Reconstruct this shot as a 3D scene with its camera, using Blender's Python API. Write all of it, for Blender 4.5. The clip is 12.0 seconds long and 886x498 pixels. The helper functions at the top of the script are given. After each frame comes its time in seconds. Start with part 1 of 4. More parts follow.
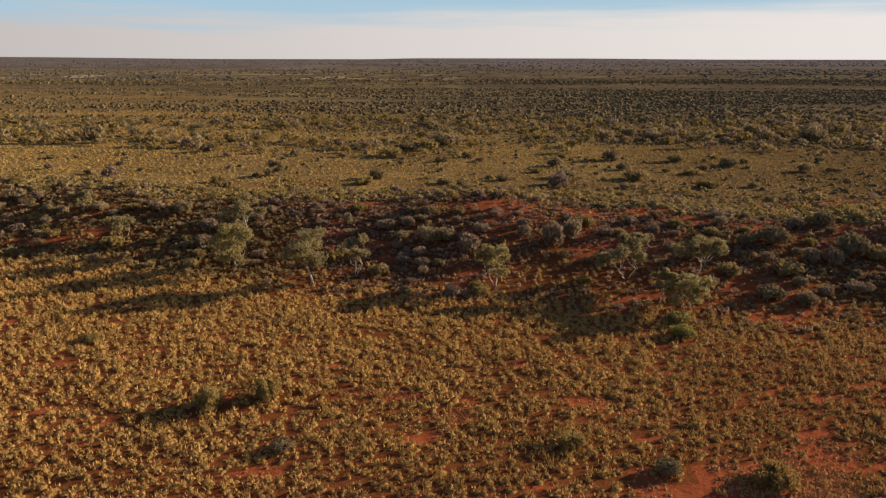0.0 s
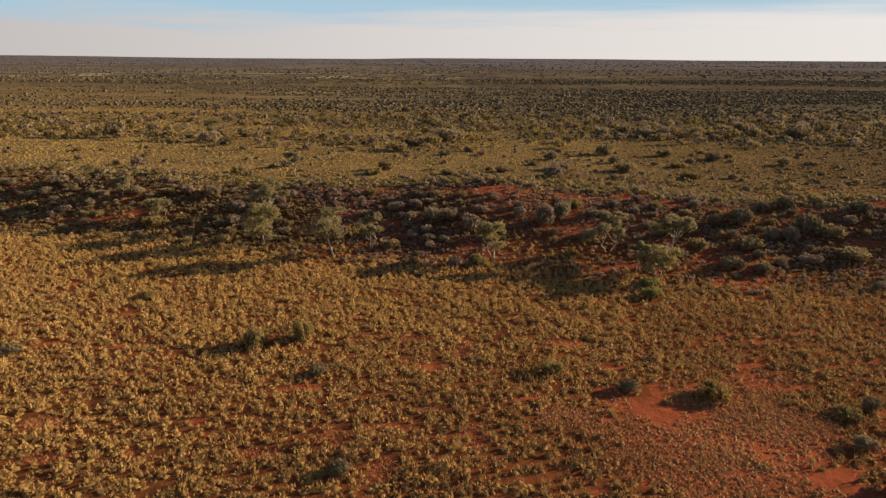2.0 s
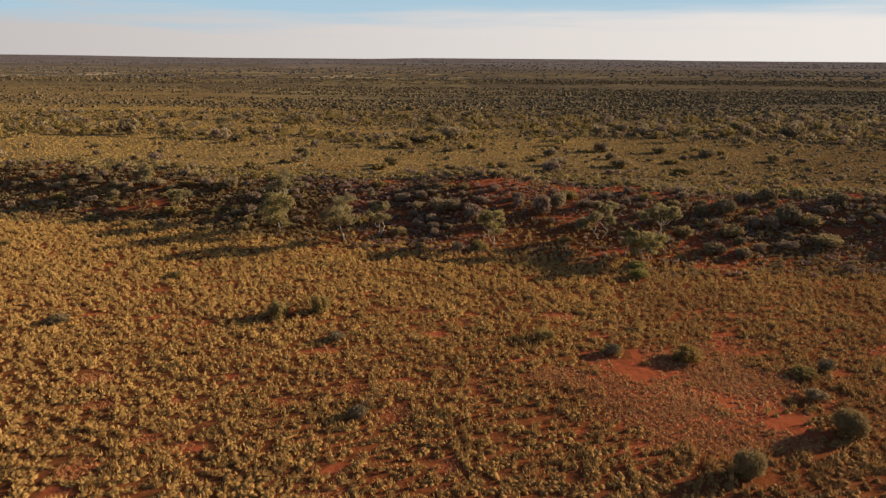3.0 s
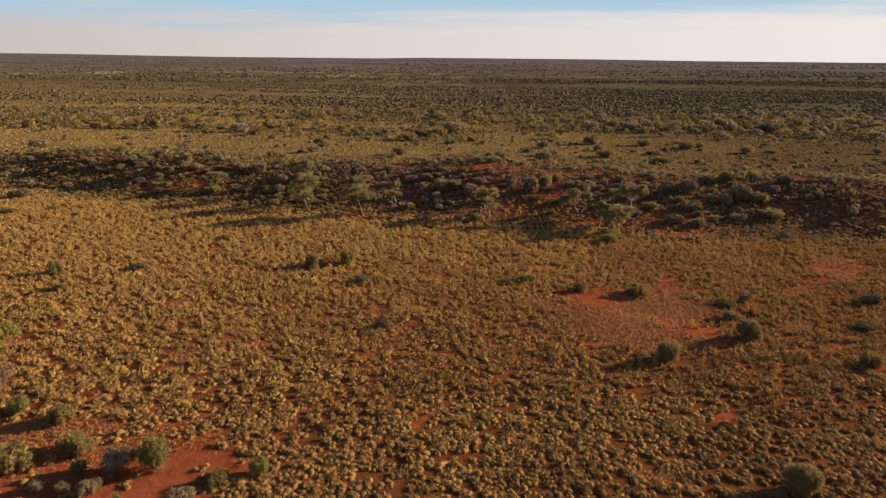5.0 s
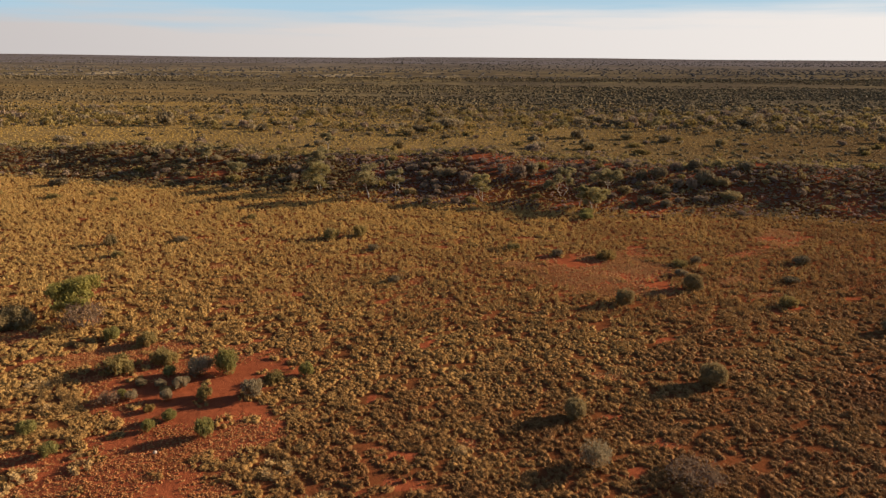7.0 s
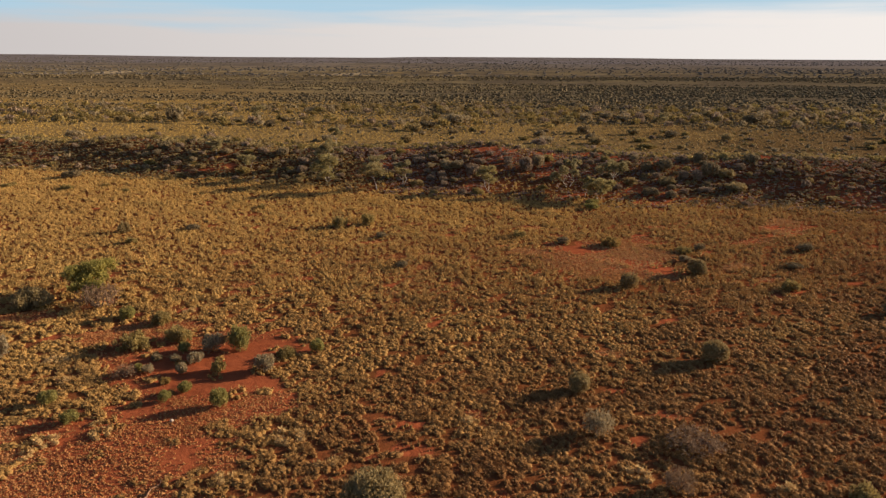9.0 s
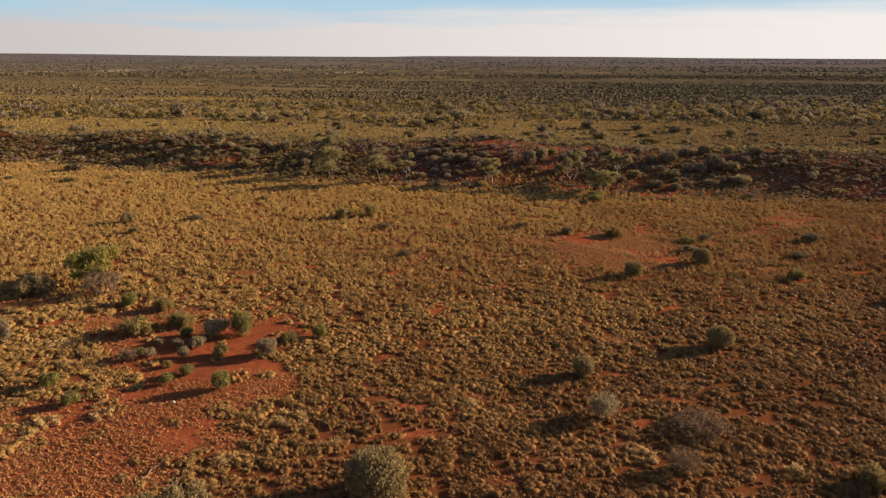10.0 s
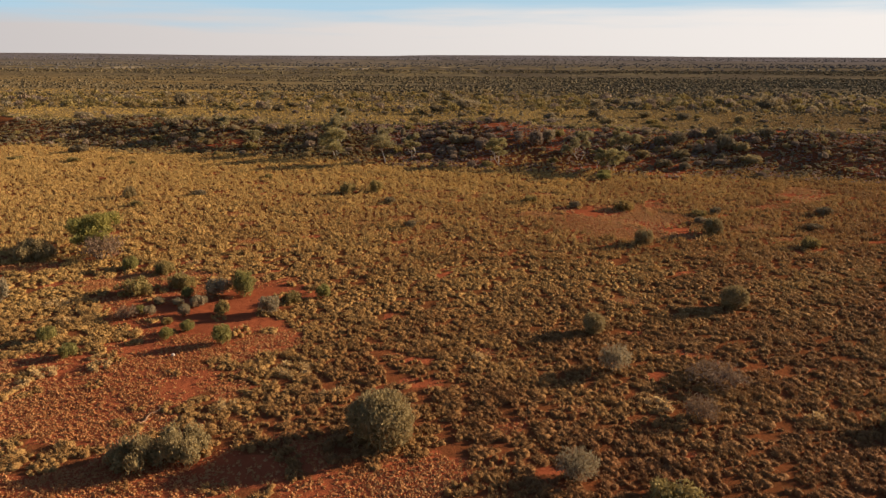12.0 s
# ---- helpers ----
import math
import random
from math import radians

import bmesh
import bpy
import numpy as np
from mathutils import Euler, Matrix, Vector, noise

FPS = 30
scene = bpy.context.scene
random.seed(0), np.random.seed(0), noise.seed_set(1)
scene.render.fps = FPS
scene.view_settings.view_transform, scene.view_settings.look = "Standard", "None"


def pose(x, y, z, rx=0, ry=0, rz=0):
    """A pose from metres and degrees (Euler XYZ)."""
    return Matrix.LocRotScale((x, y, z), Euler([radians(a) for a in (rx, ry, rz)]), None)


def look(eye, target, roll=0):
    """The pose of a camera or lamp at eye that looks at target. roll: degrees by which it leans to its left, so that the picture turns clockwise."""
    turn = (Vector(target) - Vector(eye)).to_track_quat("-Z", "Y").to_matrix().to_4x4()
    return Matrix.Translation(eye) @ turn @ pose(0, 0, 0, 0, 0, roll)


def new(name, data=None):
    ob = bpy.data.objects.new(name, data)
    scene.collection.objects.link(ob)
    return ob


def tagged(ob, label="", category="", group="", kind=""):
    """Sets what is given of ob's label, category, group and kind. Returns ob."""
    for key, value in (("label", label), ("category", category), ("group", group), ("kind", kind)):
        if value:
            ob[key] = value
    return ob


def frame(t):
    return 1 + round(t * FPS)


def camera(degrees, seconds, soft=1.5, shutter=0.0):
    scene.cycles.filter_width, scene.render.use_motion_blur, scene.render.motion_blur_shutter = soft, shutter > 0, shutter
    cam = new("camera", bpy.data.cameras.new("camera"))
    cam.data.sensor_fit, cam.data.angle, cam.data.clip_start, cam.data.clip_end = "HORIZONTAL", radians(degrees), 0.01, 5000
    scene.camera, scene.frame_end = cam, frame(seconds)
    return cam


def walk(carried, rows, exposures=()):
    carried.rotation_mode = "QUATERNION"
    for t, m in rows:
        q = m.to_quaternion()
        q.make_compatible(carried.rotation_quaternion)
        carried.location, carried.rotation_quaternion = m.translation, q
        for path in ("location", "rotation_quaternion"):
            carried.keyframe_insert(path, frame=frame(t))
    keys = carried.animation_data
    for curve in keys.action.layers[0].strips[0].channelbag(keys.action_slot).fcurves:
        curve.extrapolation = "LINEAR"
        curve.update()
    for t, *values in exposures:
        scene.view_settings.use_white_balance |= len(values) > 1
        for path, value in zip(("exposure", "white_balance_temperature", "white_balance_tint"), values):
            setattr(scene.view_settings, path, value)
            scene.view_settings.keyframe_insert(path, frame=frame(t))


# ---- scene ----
cam = camera(66.3, 12.0, soft=1.3, shutter=0.4)
PATH = [
    (0, (1.208, -12.362, 26.09), (1.224, -10.439, 25.541), 0.1),
    (0.5, (1.034, -14.803, 26.1), (1.052, -12.88, 25.551), 0.15),
    (1, (0.926, -17.643, 26.1), (0.943, -15.72, 25.55), 0.21),
    (1.5, (0.826, -20.624, 26.112), (0.842, -18.701, 25.562), 0.27),
    (2, (0.724, -23.933, 26.116), (0.736, -22.01, 25.567), 0.33),
    (2.5, (0.597, -27.447, 26.134), (0.605, -25.524, 25.584), 0.38),
    (3, (0.498, -31.164, 26.168), (0.503, -29.241, 25.619), 0.43),
    (5, (0.137, -48.951, 26.347), (0.139, -47.028, 25.797), 0.55),
    (5.5, (-0.003, -53.475, 26.377), (0.0, -51.552, 25.827), 0.53),
    (6, (-0.214, -57.972, 26.484), (-0.206, -56.05, 25.933), 0.48),
    (6.5, (-0.322, -61.395, 26.694), (-0.308, -59.472, 26.144), 0.43),
    (7, (-0.329, -63.818, 26.733), (-0.314, -61.896, 26.181), 0.38),
    (9, (-0.403, -65.673, 25.428), (-0.407, -63.751, 24.876), 0.3),
    (9.5, (-0.36, -65.715, 24.881), (-0.368, -63.792, 24.329), 0.29),
    (10, (-0.384, -65.715, 24.094), (-0.398, -63.793, 23.54), 0.28),
    (10.5, (-0.472, -65.687, 23.181), (-0.488, -63.765, 22.628), 0.27),
    (11, (-0.505, -65.59, 22.2), (-0.528, -63.668, 21.645), 0.26),
    (11.5, (-0.499, -65.422, 21.248), (-0.528, -63.501, 20.695), 0.25),
    (12, (-0.494, -65.336, 20.344), (-0.523, -63.415, 19.789), 0.23),
]
walk(cam, [(t, look(eye, target, roll)) for t, eye, target, roll in PATH], exposures=[(0, 0.65), (6, 0.72), (12, 0.79)])

# ---- light: a low sun over the right shoulder of the plain, thin cloud along the horizon ----
SUN_AZ, SUN_EL = 21.0, 14.8  # degrees: from +x towards +y, and above the horizon
sun_way = Vector((math.cos(radians(SUN_AZ)) * math.cos(radians(SUN_EL)),
                  math.sin(radians(SUN_AZ)) * math.cos(radians(SUN_EL)), math.sin(radians(SUN_EL))))
lamp = bpy.data.lights.new("sun", "SUN")
lamp.energy, lamp.angle, lamp.color = 5.0, radians(0.6), (1.0, 0.77, 0.53)
new("sun", lamp).matrix_world = look((0, 0, 60), Vector((0, 0, 60)) - sun_way)


def sky():
    world = bpy.data.worlds.new("sky")
    scene.world = world
    world.use_nodes = True
    nt = world.node_tree
    nt.nodes.clear()
    n = nt.nodes.new
    out, bg, tex = n("ShaderNodeOutputWorld"), n("ShaderNodeBackground"), n("ShaderNodeTexSky")
    tex.sky_type, tex.sun_disc = "NISHITA", False
    tex.sun_elevation, tex.sun_rotation = radians(SUN_EL), radians(90 - SUN_AZ)
    tex.altitude, tex.air_density, tex.dust_density = 400, 1.0, 0.6
    co, sep = n("ShaderNodeTexCoord"), n("ShaderNodeSeparateXYZ")
    nt.links.new(co.outputs["Generated"], sep.inputs[0])
    # long streaks: the sky's direction, squeezed in height
    squeeze = n("ShaderNodeMapping")
    squeeze.inputs["Scale"].default_value = (1.6, 1.6, 26)
    nt.links.new(co.outputs["Generated"], squeeze.inputs["Vector"])
    streak = n("ShaderNodeTexNoise")
    streak.inputs["Scale"].default_value, streak.inputs["Detail"].default_value = 2.4, 7
    nt.links.new(squeeze.outputs[0], streak.inputs["Vector"])
    lift = n("ShaderNodeMath")
    lift.operation, lift.inputs[1].default_value = "MULTIPLY_ADD", 0.064
    nt.links.new(streak.outputs[0], lift.inputs[0])
    tilt = n("ShaderNodeMath")  # the cloud bank thins out towards the west
    tilt.operation, tilt.inputs[1].default_value = "MULTIPLY_ADD", -0.016
    nt.links.new(sep.outputs["X"], tilt.inputs[0])
    nt.links.new(sep.outputs["Z"], tilt.inputs[2])
    nt.links.new(tilt.outputs[0], lift.inputs[2])
    band = n("ShaderNodeMapRange")
    band.interpolation_type = "SMOOTHSTEP"
    band.inputs["From Min"].default_value, band.inputs["From Max"].default_value = 0.060, 0.103
    band.inputs["To Min"].default_value, band.inputs["To Max"].default_value = 0.95, 0.0
    nt.links.new(lift.outputs[0], band.inputs["Value"])
    # cloud is brighter towards the sun
    dot = n("ShaderNodeVectorMath")
    dot.operation = "DOT_PRODUCT"
    dot.inputs[1].default_value = sun_way
    nt.links.new(co.outputs["Generated"], dot.inputs[0])
    glow = n("ShaderNodeMapRange")
    glow.inputs["From Min"].default_value, glow.inputs["From Max"].default_value = -0.3, 1.0
    glow.inputs["To Min"].default_value, glow.inputs["To Max"].default_value = 0.0, 1.0
    nt.links.new(dot.outputs["Value"], glow.inputs["Value"])
    tint = n("ShaderNodeMix")
    tint.data_type = "RGBA"
    tint.inputs["A"].default_value = (*CLOUD_FAR, 1)
    tint.inputs["B"].default_value = (*CLOUD_SUN, 1)
    nt.links.new(glow.outputs[0], tint.inputs["Factor"])
    scale = n("ShaderNodeMix")
    scale.data_type, scale.blend_type = "RGBA", "MULTIPLY"
    scale.inputs["Factor"].default_value = 1
    scale.inputs["B"].default_value = (*SKY_GAIN, 1)
    nt.links.new(tex.outputs[0], scale.inputs["A"])
    # pale blue air low over the horizon
    low = n("ShaderNodeMapRange")
    low.interpolation_type = "SMOOTHSTEP"
    for key, v in (("From Min", 0.06), ("From Max", 0.17), ("To Min", 0.95), ("To Max", 0.0)):
        low.inputs[key].default_value = v
    nt.links.new(sep.outputs["Z"], low.inputs["Value"])
    air = n("ShaderNodeMix")
    air.data_type = "RGBA"
    air.inputs["B"].default_value = (*HAZE, 1)
    nt.links.new(low.outputs[0], air.inputs["Factor"])
    nt.links.new(scale.outputs["Result"], air.inputs["A"])
    mix = n("ShaderNodeMix")
    mix.data_type = "RGBA"
    nt.links.new(band.outputs[0], mix.inputs["Factor"])
    nt.links.new(air.outputs["Result"], mix.inputs["A"])
    nt.links.new(tint.outputs["Result"], mix.inputs["B"])
    nt.links.new(mix.outputs["Result"], bg.inputs["Color"])
    bg.inputs["Strength"].default_value = 0.0455
    nt.links.new(bg.outputs[0], out.inputs[0])


SKY_GAIN = (1.08, 1.02, 1.10)
HAZE = (5.7, 8.2, 10.0)
CLOUD_FAR, CLOUD_SUN = (7.5, 6.8, 6.6), (12.9, 11.95, 11.2)
sky()


# ---- materials ----
def base_material(name):
    m = bpy.data.materials.new(name)
    m.use_nodes = True
    m.node_tree.nodes.clear()
    return m, m.node_tree, m.node_tree.nodes.new, m.node_tree.links.new


def noise_node(nt, vec, scale, detail=4.0, rough=0.55):
    k = nt.nodes.new("ShaderNodeTexNoise")
    k.inputs["Scale"].default_value, k.inputs["Detail"].default_value = scale, detail
    k.inputs["Roughness"].default_value = rough
    nt.links.new(vec, k.inputs["Vector"])
    return k.outputs[0]


def ranged(nt, value, lo, hi, a=0.0, b=1.0):
    k = nt.nodes.new("ShaderNodeMapRange")
    k.interpolation_type = "SMOOTHSTEP"
    for key, v in (("From Min", lo), ("From Max", hi), ("To Min", a), ("To Max", b)):
        k.inputs[key].default_value = v
    nt.links.new(value, k.inputs["Value"])
    return k.outputs[0]


def blend(nt, fac, a, b, how="MIX"):
    k = nt.nodes.new("ShaderNodeMix")
    k.data_type, k.blend_type = "RGBA", how
    for key, v in (("Factor", fac), ("A", a), ("B", b)):
        if isinstance(v, (int, float)):
            k.inputs[key].default_value = v
        elif isinstance(v, tuple):
            k.inputs[key].default_value = (*v, 1)
        else:
            nt.links.new(v, k.inputs[key])
    return k.outputs["Result"]


def calc(nt, op, a, b):
    k = nt.nodes.new("ShaderNodeMath")
    k.operation = op
    for i, v in enumerate((a, b)):
        if isinstance(v, (int, float)):
            k.inputs[i].default_value = v
        else:
            nt.links.new(v, k.inputs[i])
    return k.outputs[0]


def finish(nt, colour, rough=0.85, gloss=0.1, bump=None, strength=0.4, distance=0.05, through_light=0.0, through_colour=None):
    n, link = nt.nodes.new, nt.links.new
    out, sh = n("ShaderNodeOutputMaterial"), n("ShaderNodeBsdfPrincipled")
    sh.inputs["Roughness"].default_value = rough
    sh.inputs["Specular IOR Level"].default_value = gloss
    link(colour, sh.inputs["Base Color"])
    if bump is not None:
        b = n("ShaderNodeBump")
        b.inputs["Strength"].default_value, b.inputs["Distance"].default_value = strength, distance
        link(bump, b.inputs["Height"])
        link(b.outputs[0], sh.inputs["Normal"])
    last = sh.outputs[0]
    if through_light:
        tr, mx = n("ShaderNodeBsdfTranslucent"), n("ShaderNodeMixShader")
        link(through_colour if through_colour is not None else colour, tr.inputs["Color"])
        mx.inputs[0].default_value = through_light
        link(last, mx.inputs[1])
        link(tr.outputs[0], mx.inputs[2])
        last = mx.outputs[0]
    link(last, out.inputs[0])


RIPE_LEAN = (0.9, 0.65)


def plant_material(name, dull, fresh, dry, scale=1.2, light=0.25, island=0.5, per_thing=True, ripe=None, dim_brown=None, ripe_span=(), dim_span=(), lush=(1, 1, 1), near_span=(-900, -1000, 0.0), fuzz=0.0):
    """Leaves or blades: three tones, mixed by a patchy noise in the world, by the single leaf and by the single plant."""
    m, nt, n, link = base_material(name)
    geo, info = n("ShaderNodeNewGeometry"), n("ShaderNodeObjectInfo")
    near = noise_node(nt, geo.outputs["Position"], scale, 2)
    wide = noise_node(nt, geo.outputs["Position"], 0.09, 3)
    leaf = geo.outputs["Random Per Island"]
    c = blend(nt, ranged(nt, near, 0.35, 0.65), dull, fresh)
    c = blend(nt, ranged(nt, wide, 0.38, 0.66, 0.0, 0.6), c, dry)
    c = blend(nt, ranged(nt, leaf, 1 - island, 1.0, 0.0, 0.75), c, dry)
    if per_thing:
        c = blend(nt, ranged(nt, info.outputs["Random"], 0.0, 1.0, 0.0, 0.45), c, dull)
    if ripe:  # riper, yellower stands to the north-west, a browner, dimmer tone to the south-east
        sep = n("ShaderNodeSeparateXYZ")
        link(geo.outputs["Position"], sep.inputs[0])
        drift = calc(nt, "SUBTRACT", calc(nt, "MULTIPLY", sep.outputs[1], RIPE_LEAN[0]), calc(nt, "MULTIPLY", sep.outputs[0], RIPE_LEAN[1]))
        drift = calc(nt, "ADD", drift, calc(nt, "MULTIPLY", calc(nt, "SUBTRACT", wide, 0.5), 80))
        c = blend(nt, ranged(nt, drift, ripe_span[0], ripe_span[1], 0.0, ripe_span[2]), c, ripe)
        c = blend(nt, ranged(nt, calc(nt, "ADD", calc(nt, "ADD", sep.outputs[1], calc(nt, "MULTIPLY", sep.outputs[0], 0.8)), calc(nt, "MULTIPLY", calc(nt, "SUBTRACT", wide, 0.5), 40)), near_span[0], near_span[1], 0.0, near_span[2]), c, lush)
        c = blend(nt, ranged(nt, drift, dim_span[0], dim_span[1], 0.0, dim_span[2]), c, dim_brown)
    if fuzz:  # matted stalks: shade in fine gaps painted as dark flecks, and a rough surface
        mat = noise_node(nt, geo.outputs["Position"], 11.0, 4, 0.7)
        c = blend(nt, ranged(nt, mat, 0.50, 0.36, 0.0, fuzz), c, tuple(0.8 * q for q in dull))
        finish(nt, c, 0.75, 0.04, bump=mat, strength=0.8, distance=0.10, through_light=light)
    else:
        finish(nt, c, 0.75, through_light=light)
    return m


def ground_material():
    """Red sand, straw litter on it, the grassy and scrubby cover of the plains farther off, and haze painted into the
    farthest ground.
    """
    m, nt, n, link = base_material("red_sand_ground")
    pos = n("ShaderNodeNewGeometry").outputs["Position"]
    sep = n("ShaderNodeSeparateXYZ")
    link(pos, sep.inputs[0])
    x, y = sep.outputs[0], sep.outputs[1]
    fine, mid = noise_node(nt, pos, 9.0, 5, 0.7), noise_node(nt, pos, 0.9, 4)
    wide, vast = noise_node(nt, pos, 0.035, 5, 0.6), noise_node(nt, pos, 0.0045, 6, 0.65)
    sand = blend(nt, ranged(nt, mid, 0.3, 0.7), SAND_DARK, SAND)
    sand = blend(nt, ranged(nt, fine, 0.35, 0.75, 0.0, 0.5), sand, SAND_PALE)
    litter = calc(nt, "MULTIPLY", ranged(nt, fine, 0.32, 0.47), ranged(nt, wide, 0.40, 0.60, 0.8, 1.0))
    cover = n("ShaderNodeAttribute")
    cover.attribute_name = "bare_sand"
    bare = ranged(nt, calc(nt, "ADD", cover.outputs["Fac"], calc(nt, "MULTIPLY", calc(nt, "SUBTRACT", fine, 0.5), 0.9)), 0.35, 0.65)
    litter = calc(nt, "MULTIPLY", litter, calc(nt, "SUBTRACT", 1.0, calc(nt, "MULTIPLY", bare, 0.8)))
    near = blend(nt, litter, sand, LITTER)
    # swale of yellow hummock grass behind the dune
    line = calc(nt, "MULTIPLY_ADD", x, 0.17)
    line.node.inputs[2].default_value = 0
    link(y, line.node.inputs[2])
    line = calc(nt, "ADD", line, calc(nt, "MULTIPLY", calc(nt, "SUBTRACT", wide, 0.5), 90))
    behind = ranged(nt, line, 94, 118)
    tuft = noise_node(nt, pos, 0.55, 4, 0.65)
    straw = blend(nt, ranged(nt, tuft, 0.36, 0.62), STRAW_DEEP, STRAW)
    straw = blend(nt, ranged(nt, calc(nt, "ADD", x, calc(nt, "MULTIPLY", calc(nt, "SUBTRACT", wide, 0.5), 160)), 10, 110, 0.0, 0.8), straw, (0.115, 0.070, 0.032))
    strip = n("ShaderNodeVectorMath")  # patches drawn out from east to west
    strip.operation, strip.inputs[1].default_value = "MULTIPLY", (0.35, 1.0, 1.0)
    link(pos, strip.inputs[0])
    patch = noise_node(nt, strip.outputs[0], 0.11, 5, 0.7)
    broad = noise_node(nt, strip.outputs[0], 0.024, 6, 0.7)
    straw = blend(nt, ranged(nt, patch, 0.44, 0.60, 0.0, 0.6), straw, STRAW_DEEP)
    straw = blend(nt, ranged(nt, broad, 0.48, 0.60, 0.0, 0.6), straw, STRAW_DEEP)
    c = blend(nt, behind, near, straw)
    far = ranged(nt, calc(nt, "ADD", line, calc(nt, "MULTIPLY", ranged(nt, x, -260, 60), 200)), 400, 570)
    scrub = blend(nt, ranged(nt, calc(nt, "ADD", calc(nt, "MULTIPLY", patch, 0.4), calc(nt, "MULTIPLY", broad, 0.6)), 0.40, 0.56), (0.33, 0.258, 0.125), SCRUB)
    scrub = blend(nt, calc(nt, "MULTIPLY", ranged(nt, wide, 0.48, 0.64, 0.0, 0.5), ranged(nt, x, -80, 60, 1.0, 0.0)), scrub, STRAW)
    scrub = blend(nt, ranged(nt, x, -60, 120, 0.0, 0.6), scrub, SCRUB)
    scrub = blend(nt, ranged(nt, vast, 0.42, 0.60, 0.0, 0.75), scrub, SCRUB)
    c = blend(nt, far, c, scrub)
    # painted aerial haze: the ground turns pale lilac grey towards the horizon
    c = blend(nt, ranged(nt, y, 900, 2000), c, blend(nt, ranged(nt, vast, 0.42, 0.60, 0.0, 0.5), DISTANT_HAZE, SCRUB))
    # pale clay pans far off, more of them to the west
    pan = calc(nt, "MULTIPLY", ranged(nt, noise_node(nt, pos, 0.012, 4, 0.6), 0.54, 0.60), calc(nt, "MULTIPLY", ranged(nt, y, 620, 760), ranged(nt, y, 1100, 900)))
    pan = calc(nt, "MULTIPLY", pan, ranged(nt, x, 400, -200, 0.15, 0.9))
    c = blend(nt, pan, c, (0.42, 0.33, 0.20))
    height = calc(nt, "ADD", mid, calc(nt, "MULTIPLY", fine, 0.3))
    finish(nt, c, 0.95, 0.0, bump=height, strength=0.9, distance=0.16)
    return m


def bark_material(name, pale, dark):
    m, nt, n, link = base_material(name)
    co = n("ShaderNodeTexCoord").outputs["Object"]
    c = blend(nt, ranged(nt, noise_node(nt, co, 3.0, 4), 0.42, 0.62), pale, dark)
    finish(nt, c, 0.8, bump=noise_node(nt, co, 14, 4), strength=0.4, distance=0.03)
    return m


SAND, SAND_DARK, SAND_PALE = (0.41, 0.106, 0.045), (0.32, 0.080, 0.036), (0.46, 0.146, 0.068)
LITTER = (0.175, 0.068, 0.026)
STRAW, STRAW_DEEP = (0.37, 0.252, 0.100), (0.18, 0.122, 0.058)
SCRUB, DISTANT_HAZE = (0.128, 0.101, 0.069), (0.200, 0.180, 0.190)
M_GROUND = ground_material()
# browner stands to the east, with backlit shade also painted into their tone
SPINIFEX_SPANS = dict(ripe_span=(-40, 55, 0.9), dim_span=(-8, -58, 0.75), near_span=(45, -10, 0.25))
M_SPINIFEX = plant_material("spinifex_mounds", (0.212, 0.106, 0.039), (0.295, 0.162, 0.058), (0.358, 0.208, 0.075), 1.1, 0.08, 0.5, False,
                            ripe=(0.525, 0.342, 0.114), dim_brown=(0.208, 0.088, 0.041), lush=(0.366, 0.208, 0.078), fuzz=0.45, **SPINIFEX_SPANS)
M_BLADES = plant_material("spinifex_blades", (0.268, 0.137, 0.053), (0.364, 0.206, 0.079), (0.441, 0.271, 0.104), 1.1, 0.16, 0.4, False,
                          ripe=(0.580, 0.386, 0.130), dim_brown=(0.246, 0.114, 0.051), lush=(0.470, 0.280, 0.105), **SPINIFEX_SPANS)
M_YELLOW = plant_material("yellow_hummock_grass", (0.268, 0.171, 0.059), (0.417, 0.270, 0.090), (0.503, 0.337, 0.118), 0.35, 0.2, 0.4, False, (0.49, 0.325, 0.090), (0.24, 0.122, 0.050), (60, 150, 0.75), (95, 10, 0.85))
M_TUFT = plant_material("dry_tufts", (0.38, 0.156, 0.057), (0.47, 0.216, 0.081), (0.55, 0.290, 0.120), 1.5, 0.2, 0.5, False)
M_STRAW_TUFT = plant_material("pale_straw_tufts", (0.40, 0.190, 0.074), (0.50, 0.265, 0.105), (0.58, 0.340, 0.145), 1.5, 0.2, 0.5, False)
M_GREY = plant_material("grey_green_leaves", (0.280, 0.222, 0.134), (0.360, 0.288, 0.174), (0.440, 0.355, 0.218), 1.6, 0.36, 0.15)
M_OLIVE = plant_material("olive_leaves", (0.26, 0.198, 0.074), (0.35, 0.270, 0.100), (0.43, 0.330, 0.134), 1.6, 0.32, 0.2)
M_GREEN = plant_material("green_leaves", (0.235, 0.212, 0.074), (0.315, 0.284, 0.096), (0.380, 0.334, 0.120), 1.6, 0.44, 0.2)
M_DARK = plant_material("dark_leaves", (0.200, 0.155, 0.089), (0.258, 0.201, 0.114), (0.320, 0.251, 0.146), 1.6, 0.22, 0.2)
M_DUSKY = plant_material("dusky_leaves", (0.260, 0.190, 0.132), (0.330, 0.245, 0.171), (0.400, 0.306, 0.217), 1.6, 0.26, 0.25)
M_TAN = plant_material("tan_olive_leaves", (0.281, 0.212, 0.102), (0.367, 0.283, 0.134), (0.454, 0.360, 0.175), 1.6, 0.36, 0.15)
M_LIME = plant_material("bright_green_leaves", (0.290, 0.256, 0.074), (0.390, 0.340, 0.096), (0.465, 0.398, 0.124), 1.6, 0.44, 0.2)
